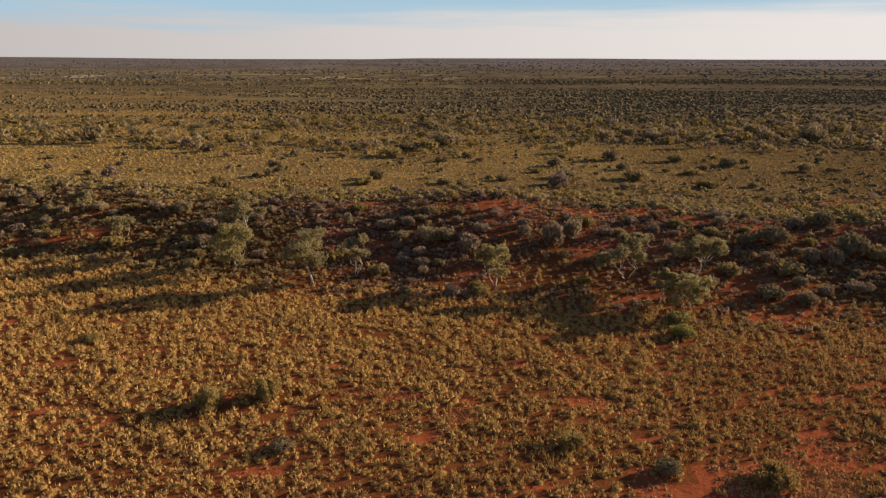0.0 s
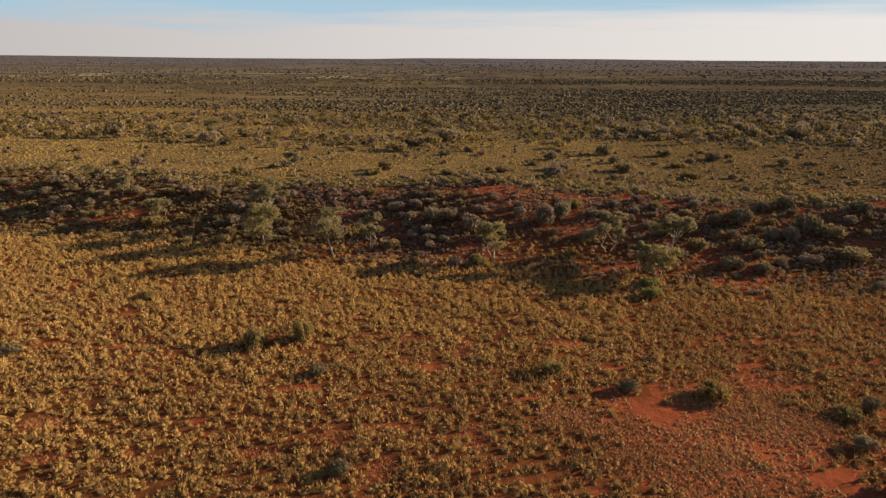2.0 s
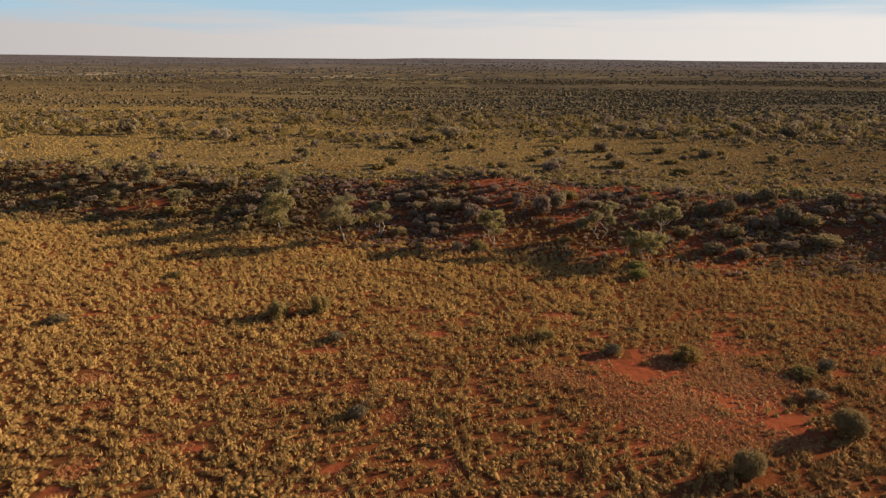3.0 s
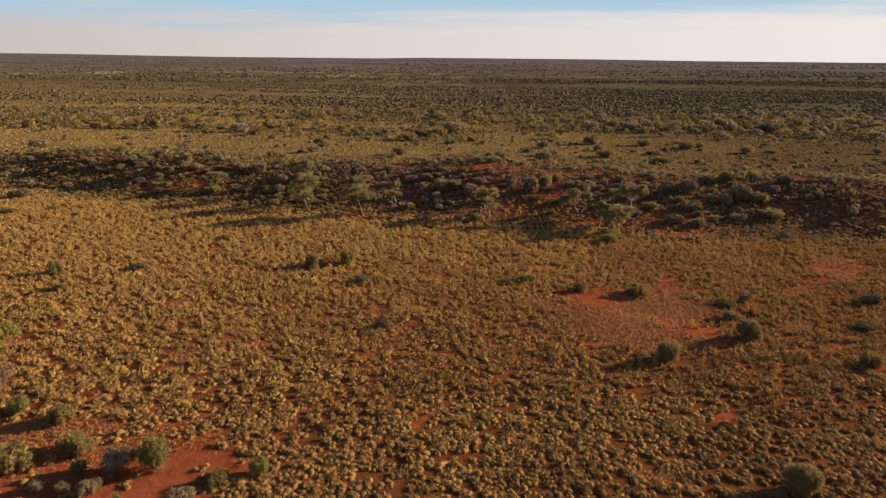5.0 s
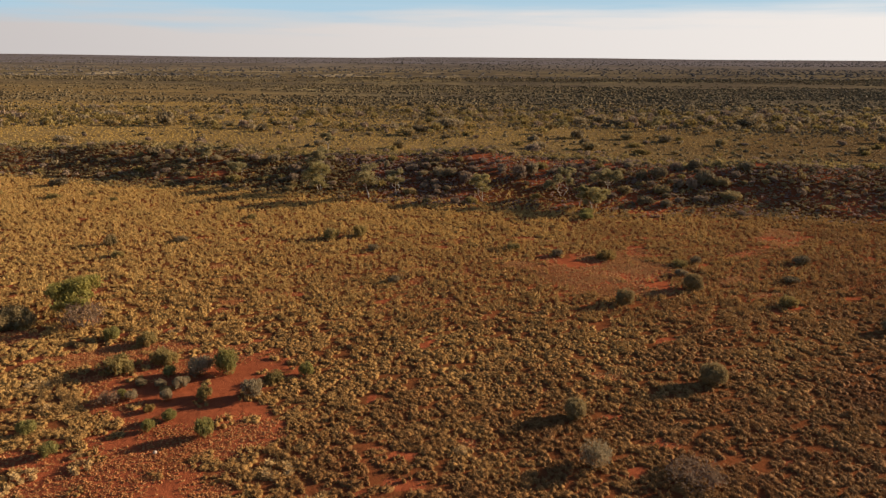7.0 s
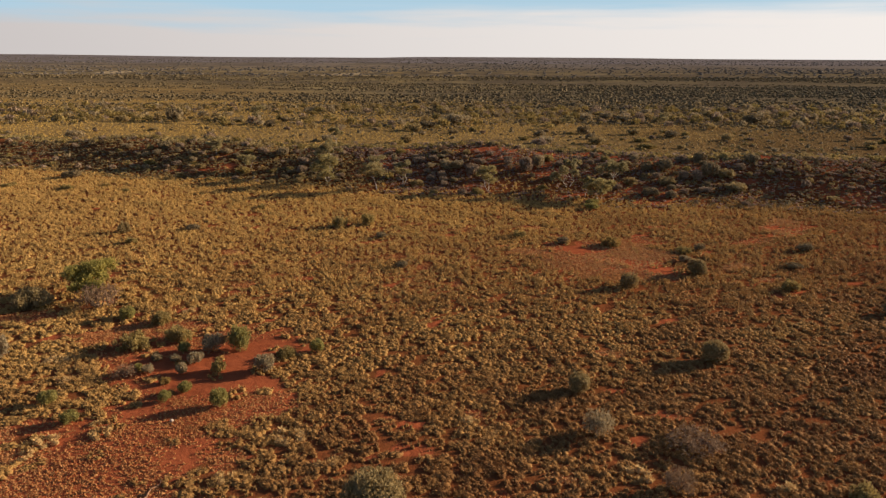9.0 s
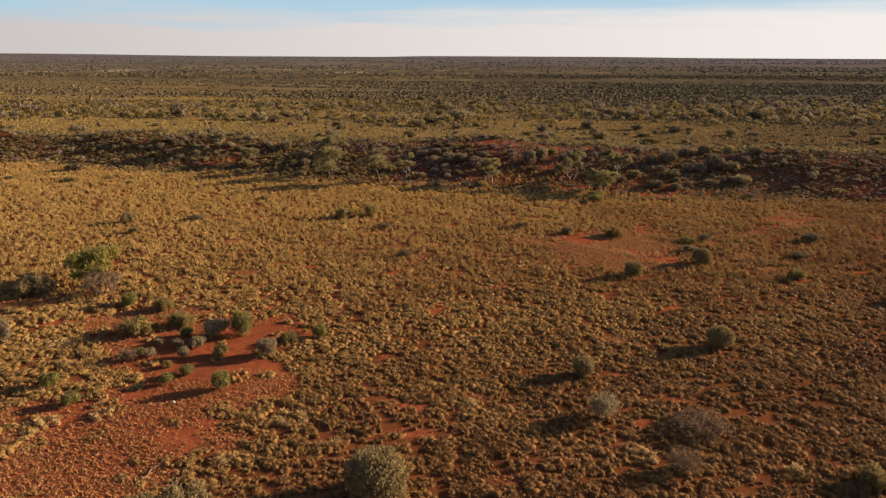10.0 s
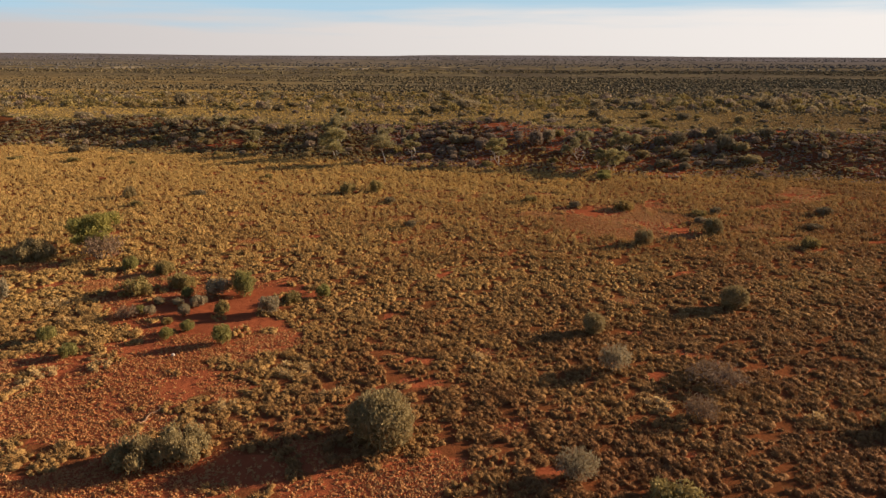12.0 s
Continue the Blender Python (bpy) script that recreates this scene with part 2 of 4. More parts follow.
M_GOLD = plant_material("yellow_olive_leaves", (0.27, 0.185, 0.066), (0.36, 0.25, 0.086), (0.43, 0.31, 0.115), 1.6, 0.38, 0.2)
M_BROWN = plant_material("brown_olive_leaves", (0.270, 0.200, 0.095), (0.356, 0.270, 0.127), (0.432, 0.340, 0.167), 1.6, 0.34, 0.2)
M_DRY = plant_material("bare_twigs", (0.19, 0.120, 0.076), (0.26, 0.172, 0.108), (0.34, 0.24, 0.155), 2.0, 0.25, 0.3)
M_GUM = plant_material("gum_leaves", (0.250, 0.212, 0.108), (0.350, 0.298, 0.147), (0.450, 0.378, 0.198), 1.3, 0.40, 0.3)
M_HEATH = plant_material("low_heath_leaves", (0.250, 0.167, 0.132), (0.315, 0.216, 0.172), (0.385, 0.272, 0.220), 1.6, 0.3, 0.3, False)
M_GUM_YELLOW = plant_material("yellow_green_gum_leaves", (0.255, 0.215, 0.094), (0.350, 0.298, 0.128), (0.440, 0.370, 0.170), 1.3, 0.40, 0.3)
M_SCRUB = plant_material("far_scrub_leaves", (0.165, 0.124, 0.068), (0.215, 0.165, 0.090), (0.270, 0.210, 0.114), 0.12, 0.25, 0.4, False)
# scrub near the horizon: aerial haze is mixed into the leaf tones as grey
M_FAR_HAZED = plant_material("hazed_distant_scrub", (0.135, 0.118, 0.104), (0.168, 0.148, 0.130), (0.205, 0.182, 0.158), 0.05, 0.2, 0.3, False)
M_WHITE_BARK = bark_material("white_bark", (0.62, 0.56, 0.48), (0.36, 0.29, 0.22))
M_BARK = bark_material("grey_brown_bark", (0.20, 0.15, 0.11), (0.11, 0.08, 0.06))
M_DEADWOOD = bark_material("bleached_wood", (0.33, 0.195, 0.12), (0.20, 0.11, 0.065))


# ---- the lie of the land ----
def smooth(v, lo, hi):
    t = np.clip((v - lo) / (hi - lo), 0, 1)
    return t * t * (3 - 2 * t)


def foot_line(x):
    return np.where(x < 30, 57.5 - 0.27 * x, 49.4 - 0.12 * (x - 30)) + 1.6 * np.sin(x * 0.13 + 0.5)


def crest_line(x):
    return 88 - 0.2 * x + 2.0 * np.sin(x * 0.07)


def land(x, y):
    """Height of the ground: flat plain, a dune of red sand across it, swales and low dunes beyond."""
    x, y = np.asarray(x, float), np.asarray(y, float)
    xs = np.clip(x, -160, 160)
    foot, crest = foot_line(xs), crest_line(xs)
    t = np.clip((y - foot) / (crest - foot), 0, 1) ** 1.1
    high = 4.9 - 0.7 * smooth(-xs, 10, 60) + 0.5 * np.sin(xs * 0.085 + 1.0) + 0.35 * np.sin(xs * 0.21)
    z = high * (t * t * (3 - 2 * t)) * (1 - 0.8 * smooth(y - crest, 1, 30))
    z = z + 0.12 * np.sin(x * 0.11 + 0.4) * np.sin(y * 0.09) + 0.06 * np.sin(x * 0.41 + y * 0.23) * np.sin(y * 0.37 - x * 0.1)
    z = z - 1.2 * smooth(y, 120, 260)
    for at, tall, wide, slant in ((610, 4.5, 26, 0.05), (900, 3.0, 40, -0.04), (1500, 6.0, 70, 0.03)):
        z = z + tall * np.exp(-(((y - at - slant * x + 18 * np.sin(x * 0.006)) / wide) ** 2))
    far = smooth(y, 3600, 4600)
    z = z + far * (11 * smooth(-x, 1400, 3000) + 7 * smooth(x, -540, -100) * (1 - 0.8 * smooth(x, 1000, 1900)))
    return z


def axis(lo, hi, step, end, grow=1.085):
    mid = list(np.arange(lo, hi + step / 2, step))
    a, b, s = [], [], step
    while not a or a[-1] < end - hi:
        s *= grow
        a.append((a[-1] if a else 0) + s)
    return np.array([lo - v for v in reversed(a)] + mid + [hi + v for v in a])


def mesh_of(name, verts, tris, material, flat=True, marks=None, second=None):
    """One mesh out of arrays of corners and triangles; marked triangles take the second material."""
    me = bpy.data.meshes.new(name)
    verts, tris = np.ascontiguousarray(verts, np.float32), np.ascontiguousarray(tris, np.int32)
    me.vertices.add(len(verts))
    me.vertices.foreach_set("co", verts.ravel())
    me.loops.add(tris.size)
    me.loops.foreach_set("vertex_index", tris.ravel())
    me.polygons.add(len(tris))
    me.polygons.foreach_set("loop_start", np.arange(0, tris.size, tris.shape[1], dtype=np.int32))
    me.polygons.foreach_set("use_smooth", np.full(len(tris), not flat))
    me.update(calc_edges=True)
    me.materials.append(material)
    if second:
        me.materials.append(second)
        me.polygons.foreach_set("material_index", marks.astype(np.int32))
    return me


def wave(x, y, s, ph):
    """Smooth patchiness, about -1 to 1."""
    return (np.sin(x * s + ph + 1.3 * np.sin(y * s * 0.7 + ph)) + np.sin(y * s * 1.1 - ph * 2 + 1.2 * np.sin(x * s * 0.8 + 2.1)) + np.sin((x + y) * s * 0.63 + ph * 3)) / 3


# bare sand: x, y, half width, half depth, turn in degrees
BARE_NEAR = [
    (20.5, 18.5, 9.6, 8.0, 20), (26.5, 27.0, 3.6, 2.4, 20), (11, 21.5, 3.6, 1.4, 10), (25.5, 12.5, 3.6, 2.2, 20),
    (-21.5, -12.0, 8.0, 5.8, 25), (-17.5, -19.5, 5.6, 4.6, 10), (-28.5, -6, 6.6, 2.6, 15), (-22, -27.5, 7.5, 7.0, 0), (-29, -23.5, 3.5, 1.3, 15),
    (-15.0, -36.5, 8.0, 2.6, 15), (-43, -3, 4.0, 1.6, 10), (-40, 10, 2.2, 0.9, 0),
    (52, 36, 6.0, 3.2, 60), (44, 28, 4.0, 1.2, 20), (36.5, 16, 2.2, 1.3, 30), (39, 10.5, 2.0, 0.9, 0),
]
BARE_GAPS = [
    (-6.5, 18.5, 1.3, 1.0, 0), (0.5, 22.9, 1.6, 0.6, 0), (-1.2, 36.3, 1.6, 0.7, 0), (2.1, 33.4, 2.2, 0.9, 0), (12.6, 35.5, 1.5, 0.9, 0),
    (3.3, 18.8, 1.0, 1.5, 0), (-4.8, 36.9, 1.5, 0.6, 0), (16.4, 33.9, 1.6, 0.5, 0), (18.7, 32.8, 1.2, 0.6, 0), (31.9, 35.7, 1.4, 0.8, 0),
    (-28.4, 20.6, 1.5, 1.0, 0), (-25.6, 16.2, 1.5, 0.8, 0), (-10.2, 26.4, 1.9, 0.9, 0), (-11.5, 17.0, 1.3, 0.7, 0), (-2.8, 14.4, 0.9, 1.3, 0),
    (-16.8, 10.6, 1.2, 0.7, 0), (-23.4, 7.5, 1.1, 1.3, 0), (1.1, 7.8, 0.9, 1.1, 0), (-6.8, 5.3, 1.3, 0.6, 0), (-20.6, 11.3, 1.1, 0.7, 0),
]
BARE_SOUTH = [
    (-2.4, -26.0, 1.5, 0.8, 0), (14.4, -10.2, 1.8, 0.6, 10), (-3.9, -6.1, 0.9, 0.6, 0), (12.2, 18.2, 1.6, 0.7, 0), (16.4, -21.0, 1.3, 0.5, 0),
    (1.9, -21.2, 0.7, 1.0, 20), (-4.7, -22.1, 1.0, 0.5, 0), (-2.0, -35.5, 2.8, 1.5, 0), (-5, -38, 4.0, 2.0, 0), (3, -31, 1.2, 0.8, 0), (7, -29, 1.0, 0.6, 0),
]
BARE_DUNE = [
    (-48.8, 82.2, 3.2, 1.7, 0), (-6.6, 73.8, 1.7, 0.9, 0), (-5.1, 69.8, 1.6, 0.7, 0), (4.9, 65.8, 1.5, 1.3, 0), (4.0, 62.7, 1.0, 0.9, 0), (19.5, 69.7, 1.7, 1.4, 0),
    (21.8, 58.1, 2.4, 1.2, 0), (26.2, 58.6, 1.8, 0.8, 0), (8.0, 83.0, 5.0, 1.6, -10), (22.6, 81.7, 3.4, 1.8, -10), (31.5, 82.3, 4.0, 2.6, -10), (36.3, 58.7, 0.8, 1.1, 0),
    (36.0, 52.5, 2.4, 1.6, 0), (55.2, 74.4, 2.6, 2.0, 0), (64.8, 73.8, 2.4, 2.4, 0), (57.3, 62.7, 1.8, 1.0, 0), (43.1, 74.8, 2.4, 1.4, 0), (36.5, 77.7, 2.6, 2.0, 0),
    (-55.1, 80.3, 5.3, 1.2, 0), (-8.6, 88.0, 3.3, 1.8, 0),
]
BARE = BARE_NEAR + BARE_GAPS + BARE_SOUTH + BARE_DUNE


GAP_RNG = np.random.default_rng(77)
SMALL_GAPS = [(GAP_RNG.uniform(-62, 62), GAP_RNG.uniform(-46, 54), GAP_RNG.uniform(0.5, 1.35), GAP_RNG.uniform(0.35, 0.7), GAP_RNG.uniform(-20, 30)) for _ in range(150)]


def bareness(x, y, gaps=False):
    """1 inside a bare patch, 0 outside, with ragged edges; on request also in the small gaps between hummocks."""
    out = np.zeros_like(x)
    rag = 0.32 * wave(x, y, 1.1, 0.7) + 0.22 * wave(x, y, 2.9, 2.0)
    for bx, by, rx, ry, turn in BARE + SMALL_GAPS if gaps else BARE:
        c, s = math.cos(radians(turn)), math.sin(radians(turn))
        u, v = ((x - bx) * c + (y - by) * s) / rx, (-(x - bx) * s + (y - by) * c) / ry
        out = np.maximum(out, (np.hypot(u, v) + rag < 1.0).astype(float))
    return out


def build_ground():
    gx, gy = axis(-70, 70, 0.7, 4700), axis(-50, 110, 0.7, 4750)
    xx, yy = np.meshgrid(gx, gy)
    verts = np.stack([xx, yy, land(xx, yy)], -1).reshape(-1, 3)
    w, h = len(gx), len(gy)
    i = (np.arange(h - 1)[:, None] * w + np.arange(w - 1)[None]).ravel()
    quads = np.stack([i, i + 1, i + w + 1, i + w], -1)
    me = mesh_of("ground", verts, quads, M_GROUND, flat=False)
    t = (verts[:, 1] - foot_line(verts[:, 0])) / (crest_line(verts[:, 0]) - foot_line(verts[:, 0]))
    sandy = np.maximum(bareness(verts[:, 0], verts[:, 1], True), smooth(t, 0.05, 0.3) * np.clip(0.20 + 0.20 * smooth(verts[:, 0], -5, 15) + 0.5 * wave(verts[:, 0], verts[:, 1], 0.3, 5.0), 0, 1))
    me.attributes.new("bare_sand", "FLOAT", "POINT").data.foreach_set("value", sandy.astype(np.float32))
    ob = new("ground", me)
    tagged(ob, "red sandy desert plain with a low dune across it", "ground", kind="structure")


build_ground()


# ---- plants: shapes ----
def joined(pieces):
    verts, tris, k = [], [], 0
    for v, t in pieces:
        verts.append(v)
        tris.append(t + k)
        k += len(v)
    return np.concatenate(verts), np.concatenate(tris)


def tube(points, radii, sides=6):
    """A tapered, bent stem."""
    p = np.array(points, float)
    rings = []
    for i in range(len(p)):
        way = p[min(i + 1, len(p) - 1)] - p[max(i - 1, 0)]
        way /= np.linalg.norm(way) + 1e-9
        u = np.cross(way, (0.3, 0.9, 0.2))
        u /= np.linalg.norm(u) + 1e-9
        v = np.cross(way, u)
        a = np.linspace(0, 2 * np.pi, sides, endpoint=False)
        rings.append(p[i] + radii[i] * (np.cos(a)[:, None] * u + np.sin(a)[:, None] * v))
    verts, tris = np.concatenate(rings), []
    for i in range(len(p) - 1):
        for j in range(sides):
            a, b = i * sides + j, i * sides + (j + 1) % sides
            tris += [(a, b, b + sides), (a, b + sides, a + sides)]
    return verts, np.array(tris)


def bent(rng, a, b, n=5, sway=0.08):
    a, b = np.array(a, float), np.array(b, float)
    t = np.linspace(0, 1, n)[:, None]
    p = a + (b - a) * t
    p[1:-1] += rng.normal(0, sway * np.linalg.norm(b - a), (n - 2, 3))
    return p


def leaves(rng, lobes, count, size, shell=0.45, long=1.9, loose=0.5):
    """Many small leaf clumps, each a bent diamond, spread over rounded lobes (x, y, z, rx, ry, rz)."""
    lobes = np.array(lobes, float)
    area = (lobes[:, 3] * lobes[:, 5]) + 1e-6
    pick = rng.choice(len(lobes), count, p=area / area.sum())
    d = rng.normal(size=(count, 3))
    d /= np.linalg.norm(d, axis=1)[:, None]
    # sprigs: the leaves gather round a few directions of each lobe
    knot = rng.normal(size=(len(lobes), 26, 3))
    knot /= np.linalg.norm(knot, axis=2)[:, :, None]
    d = d * 0.45 + knot[pick, rng.integers(0, 26, count)]
    d /= np.linalg.norm(d, axis=1)[:, None]
    r = (1 - shell * rng.random(count) ** 1.6) * (0.9 + 0.22 * rng.random(count))
    c = lobes[pick, :3] + d * lobes[pick, 3:] * r[:, None]
    nrm = d + rng.normal(0, loose, (count, 3))
    nrm /= np.linalg.norm(nrm, axis=1)[:, None]
    side = np.cross(nrm, rng.normal(0, 0.8, (count, 3)) + (0, 0, 0.9))
    side /= np.linalg.norm(side, axis=1)[:, None] + 1e-9
    out = np.cross(side, nrm)
    s = size * (0.6 + 0.8 * rng.random(count))[:, None]
    out = out + nrm * 0.45
    a, b = c - out * s * long * 0.5, c + out * s * long * 0.5
    l, q = c - side * s * 0.5 + nrm * s * 0.15, c + side * s * 0.5 + nrm * s * 0.15
    verts = np.stack([a, l, b, q], 1).reshape(-1, 3)
    i = np.arange(count)[:, None] * 4
    tris = np.concatenate([i + [0, 1, 2], i + [0, 2, 3]], 0)
    return verts, tris


def core(rng, lobe, shrink=0.86):
    """The shaded inside of a dense bush: a small knobbly ball of twigs and leaves."""
    bm = bmesh.new()
    bmesh.ops.create_icosphere(bm, subdivisions=1, radius=1)
    v = np.array([p.co[:] for p in bm.verts])
    t = np.array([[q.index for q in f.verts] for f in bm.faces])
    bm.free()
    v = v * (1 + rng.normal(0, 0.10, (len(v), 1)))
    return v * np.array(lobe[3:]) * shrink + np.array(lobe[:3]), t


def dome_lobes(rng, n, spread=0.55, low=0.42):
    """Lobes of a bush one metre in radius and one metre high."""
    out = [(0, 0, 0.52, 0.74, 0.74, 0.46)]
    for k in range(n):
        a = 2 * np.pi * k / n + rng.random() * 0.9
        r = spread * (0.75 + 0.4 * rng.random())
        s = 0.36 + 0.16 * rng.random()
        out.append((r * np.cos(a), r * np.sin(a), low + 0.22 * rng.random(), s, s, s * 0.85))
    return out


def loose_lobes(rng, n):
    """Lobes of an uneven, airy bush: separate leaf masses at different heights."""
    out = []
    for k in range(n):
        a, r = 2.4 * k + rng.random(), 0.78 * np.sqrt((k + 0.3) / n)
        s = rng.uniform(0.24, 0.42)
        top = (1 - 0.6 * r * r) * rng.uniform(0.66, 1.0)
        out.append((r * np.cos(a), r * np.sin(a), max(s * 0.9, top - s), s, s, s * rng.uniform(0.8, 1.15)))
        if rng.random() < 0.6:
            out.append((r * np.cos(a) * 0.8, r * np.sin(a) * 0.8, 0.3, s, s, 0.3))
    return out


STORE = {}


def shrub_meshes(kind, variant, fine=True):
    """Crown and stems of a bush of that kind: radius 1, height 1; built once for each variant."""
    key = (kind, variant, fine)
    many, little = (1.6, 0.78) if fine else (0.5, 1.45)
    if key in STORE:
        return STORE[key]
    rng = np.random.default_rng(1000 + 37 * variant + 7 * len(kind) + ord(kind[0]))
    if kind in ("dense", "drab"):   # tight grey-green or grey-brown dome
        lobes = dome_lobes(rng, 7, 0.40, 0.40)
        crown = [leaves(rng, lobes, 8600, 0.036, 0.30, 2.2, 0.9)] + [core(rng, q, 0.76) for q in lobes]
        mat = M_BROWN if kind == "drab" else M_TAN
    elif kind == "fine":     # large grey bush of small leaves
        lobes = loose_lobes(rng, 11)
        crown = [leaves(rng, lobes, 5600, 0.040, 0.6, 2.6, 0.8)] + [core(rng, q, 0.55) for q in lobes]
        mat = M_BROWN
    elif kind == "green":
        lobes = dome_lobes(rng, 8, 0.48, 0.38)
        crown = [leaves(rng, lobes, int(1700 * many), 0.068 * little, 0.5, 2.4, 0.7)] + [core(rng, q, 0.62) for q in lobes[:6]]
        mat = M_GREEN
    elif kind == "olive":
        lobes = loose_lobes(rng, 9)
        crown = [leaves(rng, lobes, int(1500 * many), 0.075 * little, 0.6, 2.6, 0.7)] + [core(rng, q, 0.5) for q in lobes[:3]]
        mat = M_OLIVE
    elif kind == "yellow":
        lobes = loose_lobes(rng, 10)
        crown = [leaves(rng, lobes, int(1700 * many), 0.07 * little, 0.6, 2.6, 0.8)] + [core(rng, q, 0.5) for q in lobes[:3]]
        mat = M_GOLD
    elif kind == "grey":
        lobes = dome_lobes(rng, 6, 0.55, 0.40)
        crown = [leaves(rng, lobes, int(1300 * many), 0.085 * little, 0.5, 2.2)] + [core(rng, q, 0.6) for q in lobes[:3]]
        mat = M_GREY
    elif kind in ("dark", "dusky", "brown"):   # low rounded cushions of many small leaf masses
        lobes = dome_lobes(rng, 8, 0.52, 0.36)
        crown = [leaves(rng, lobes, int(1400 * many), 0.082 * little, 0.5, 2.0)] + [core(rng, q, 0.62) for q in lobes[:5]]
        mat = {"dark": M_DARK, "dusky": M_DUSKY, "brown": M_BROWN}[kind]
    elif kind == "sparse":   # open, twiggy, half bare
        lobes = dome_lobes(rng, 8, 0.62, 0.46)
        crown = [leaves(rng, lobes, 1050, 0.034, 0.9, 5.5, 0.9)]
        mat = M_DRY
    else:                    # "wispy": pale upright sprays
        lobes = dome_lobes(rng, 7, 0.55, 0.5)
        crown = [leaves(rng, lobes, 1500, 0.042, 0.75, 4.0, 0.8)]
        mat = M_GREY
    stems = []
    for k in range(9 if kind in ("sparse", "wispy") else 5):
        a, r = rng.random() * 6.3, 0.35 + 0.4 * rng.random()
        p = bent(rng, (0.06 * np.cos(a), 0.06 * np.sin(a), -0.06), (r * np.cos(a), r * np.sin(a), 0.55 + 0.25 * rng.random()), 4)
        stems.append(mesh_of("stem", *tube(p, (0.035, 0.028, 0.02, 0.010), 5), M_BARK))
    v, t = joined(crown)
    v[:, 2] = np.maximum(v[:, 2], 0.01)
    STORE[key] = (mesh_of("crown", v, t, mat), stems)
    return STORE[key]


PLANT_RNG = np.random.default_rng(5)


def shrub(kind, x, y, wide, tall, label, group="", variant=None, name="shrub", turn=None, stems_shown=3, fine=True):
    crown, stems = shrub_meshes(kind, int(PLANT_RNG.integers(0, 4)) if variant is None else variant, fine)
    top = new(name)
    tagged(top, label, "shrub", group)
    r = wide / 2 / (0.86 if kind in ("dense", "drab") else 1.0)
    top.matrix_world = Matrix.LocRotScale((x, y, float(land(x, y))), Euler((0, 0, PLANT_RNG.random() * 6.3 if turn is None else turn)), (r, r, tall / 1.02))
    for nm, me in [("crown", crown)] + [("stem", s) for s in stems[:stems_shown]]:
        new(nm, me).parent = top
    return top


def gum_tree(seed, x, y, wide, tall, label, trunks=1, lean=0.1, leafy=1.0, mat=None, bare=0.34, name="tree"):
    """A small desert gum: pale forked trunk, open crown of separate leaf masses."""
    rng = np.random.default_rng(seed)
    top = new(name)
    tagged(top, label, "tree", "trees on the dune")
    top.matrix_world = pose(x, y, float(land(x, y)) - 0.05)
    lobes, k = [], 0
    for s in range(trunks):
        a = rng.random() * 6.3
        off = np.array((np.cos(a), np.sin(a), 0)) * (0.25 if trunks > 1 else 0)
        fork = np.array((lean * tall * np.cos(a), 0.4 * lean * tall * np.sin(a), tall * bare * (0.85 + 0.3 * rng.random()))) + off * 2
        r0 = 0.022 * tall / trunks ** 0.5
        v, t = tube(bent(rng, off, fork, 6, 0.05), np.linspace(r0, r0 * 0.7, 6), 8)
        trunk = new("trunk", mesh_of("trunk", v, t, M_WHITE_BARK, False))
        trunk.parent = top
        limbs = 6 if trunks == 1 else 3
        for j in range(limbs):
            b = 2 * np.pi * j / limbs + rng.random() * 0.9
            reach = wide * 0.5 * (0.45 + 0.4 * rng.random())
            end = fork + np.array((reach * np.cos(b), reach * np.sin(b), tall * (0.16 + 0.36 * rng.random())))
            if j == 0:
                end = fork + np.array((0.05 * wide, 0, tall * (0.9 - bare)))
            v, t = tube(bent(rng, fork, end, 5, 0.07), np.linspace(r0 * 0.6, r0 * 0.18, 5), 6)
            new("limb", mesh_of("limb", v, t, M_WHITE_BARK, False)).parent = trunk
            for q in range(3):
                c = end + rng.normal(0, 0.12 * wide, 3) * (1, 1, 0.55)
                rad = wide * (0.125 + 0.085 * rng.random())
                lobes.append((*c, rad, rad, rad * 0.70))
            if j % 2:
                c = (fork + end) / 2 + rng.normal(0, 0.06 * wide, 3) + (0, 0, 0.05 * tall)
                lobes.append((*c, wide * 0.08, wide * 0.08, wide * 0.06))
    v, t = leaves(rng, lobes, int(4600 * leafy), 0.135, 0.75, 2.2)
    v[:, 2] = np.maximum(v[:, 2], 0.25)
    new("crown", mesh_of("crown", v, t, mat or M_GUM)).parent = top
    return top


# ---- hummock grass ----
def mound(rng, c, r, tall, n, rings):
    """A small lumpy dome."""
    v, t = [], []
    for k in range(rings):
        f = 1.4 * k / rings
        a = np.linspace(0, 2 * np.pi, n, endpoint=False) + 0.5 * k + rng.normal(0, 0.1, n)
        q = r * np.cos(f) * (0.8 + 0.4 * rng.random(n))
        z = tall * np.sin(f) * (0.8 + 0.4 * rng.random(n)) - (0.1 if k == 0 else 0)
        v.append(np.stack([c[0] + q * np.cos(a), c[1] + q * np.sin(a), z], 1))
        for p in range(n):
            b, d = k * n + p, k * n + (p + 1) % n
            t += [(b, d, d + n), (b, d + n, b + n)] if k < rings - 1 else [(b, d, rings * n)]
    v.append(np.array([[c[0], c[1], tall * (0.9 + 0.2 * rng.random())]]))
    return np.concatenate(v), np.array(t)


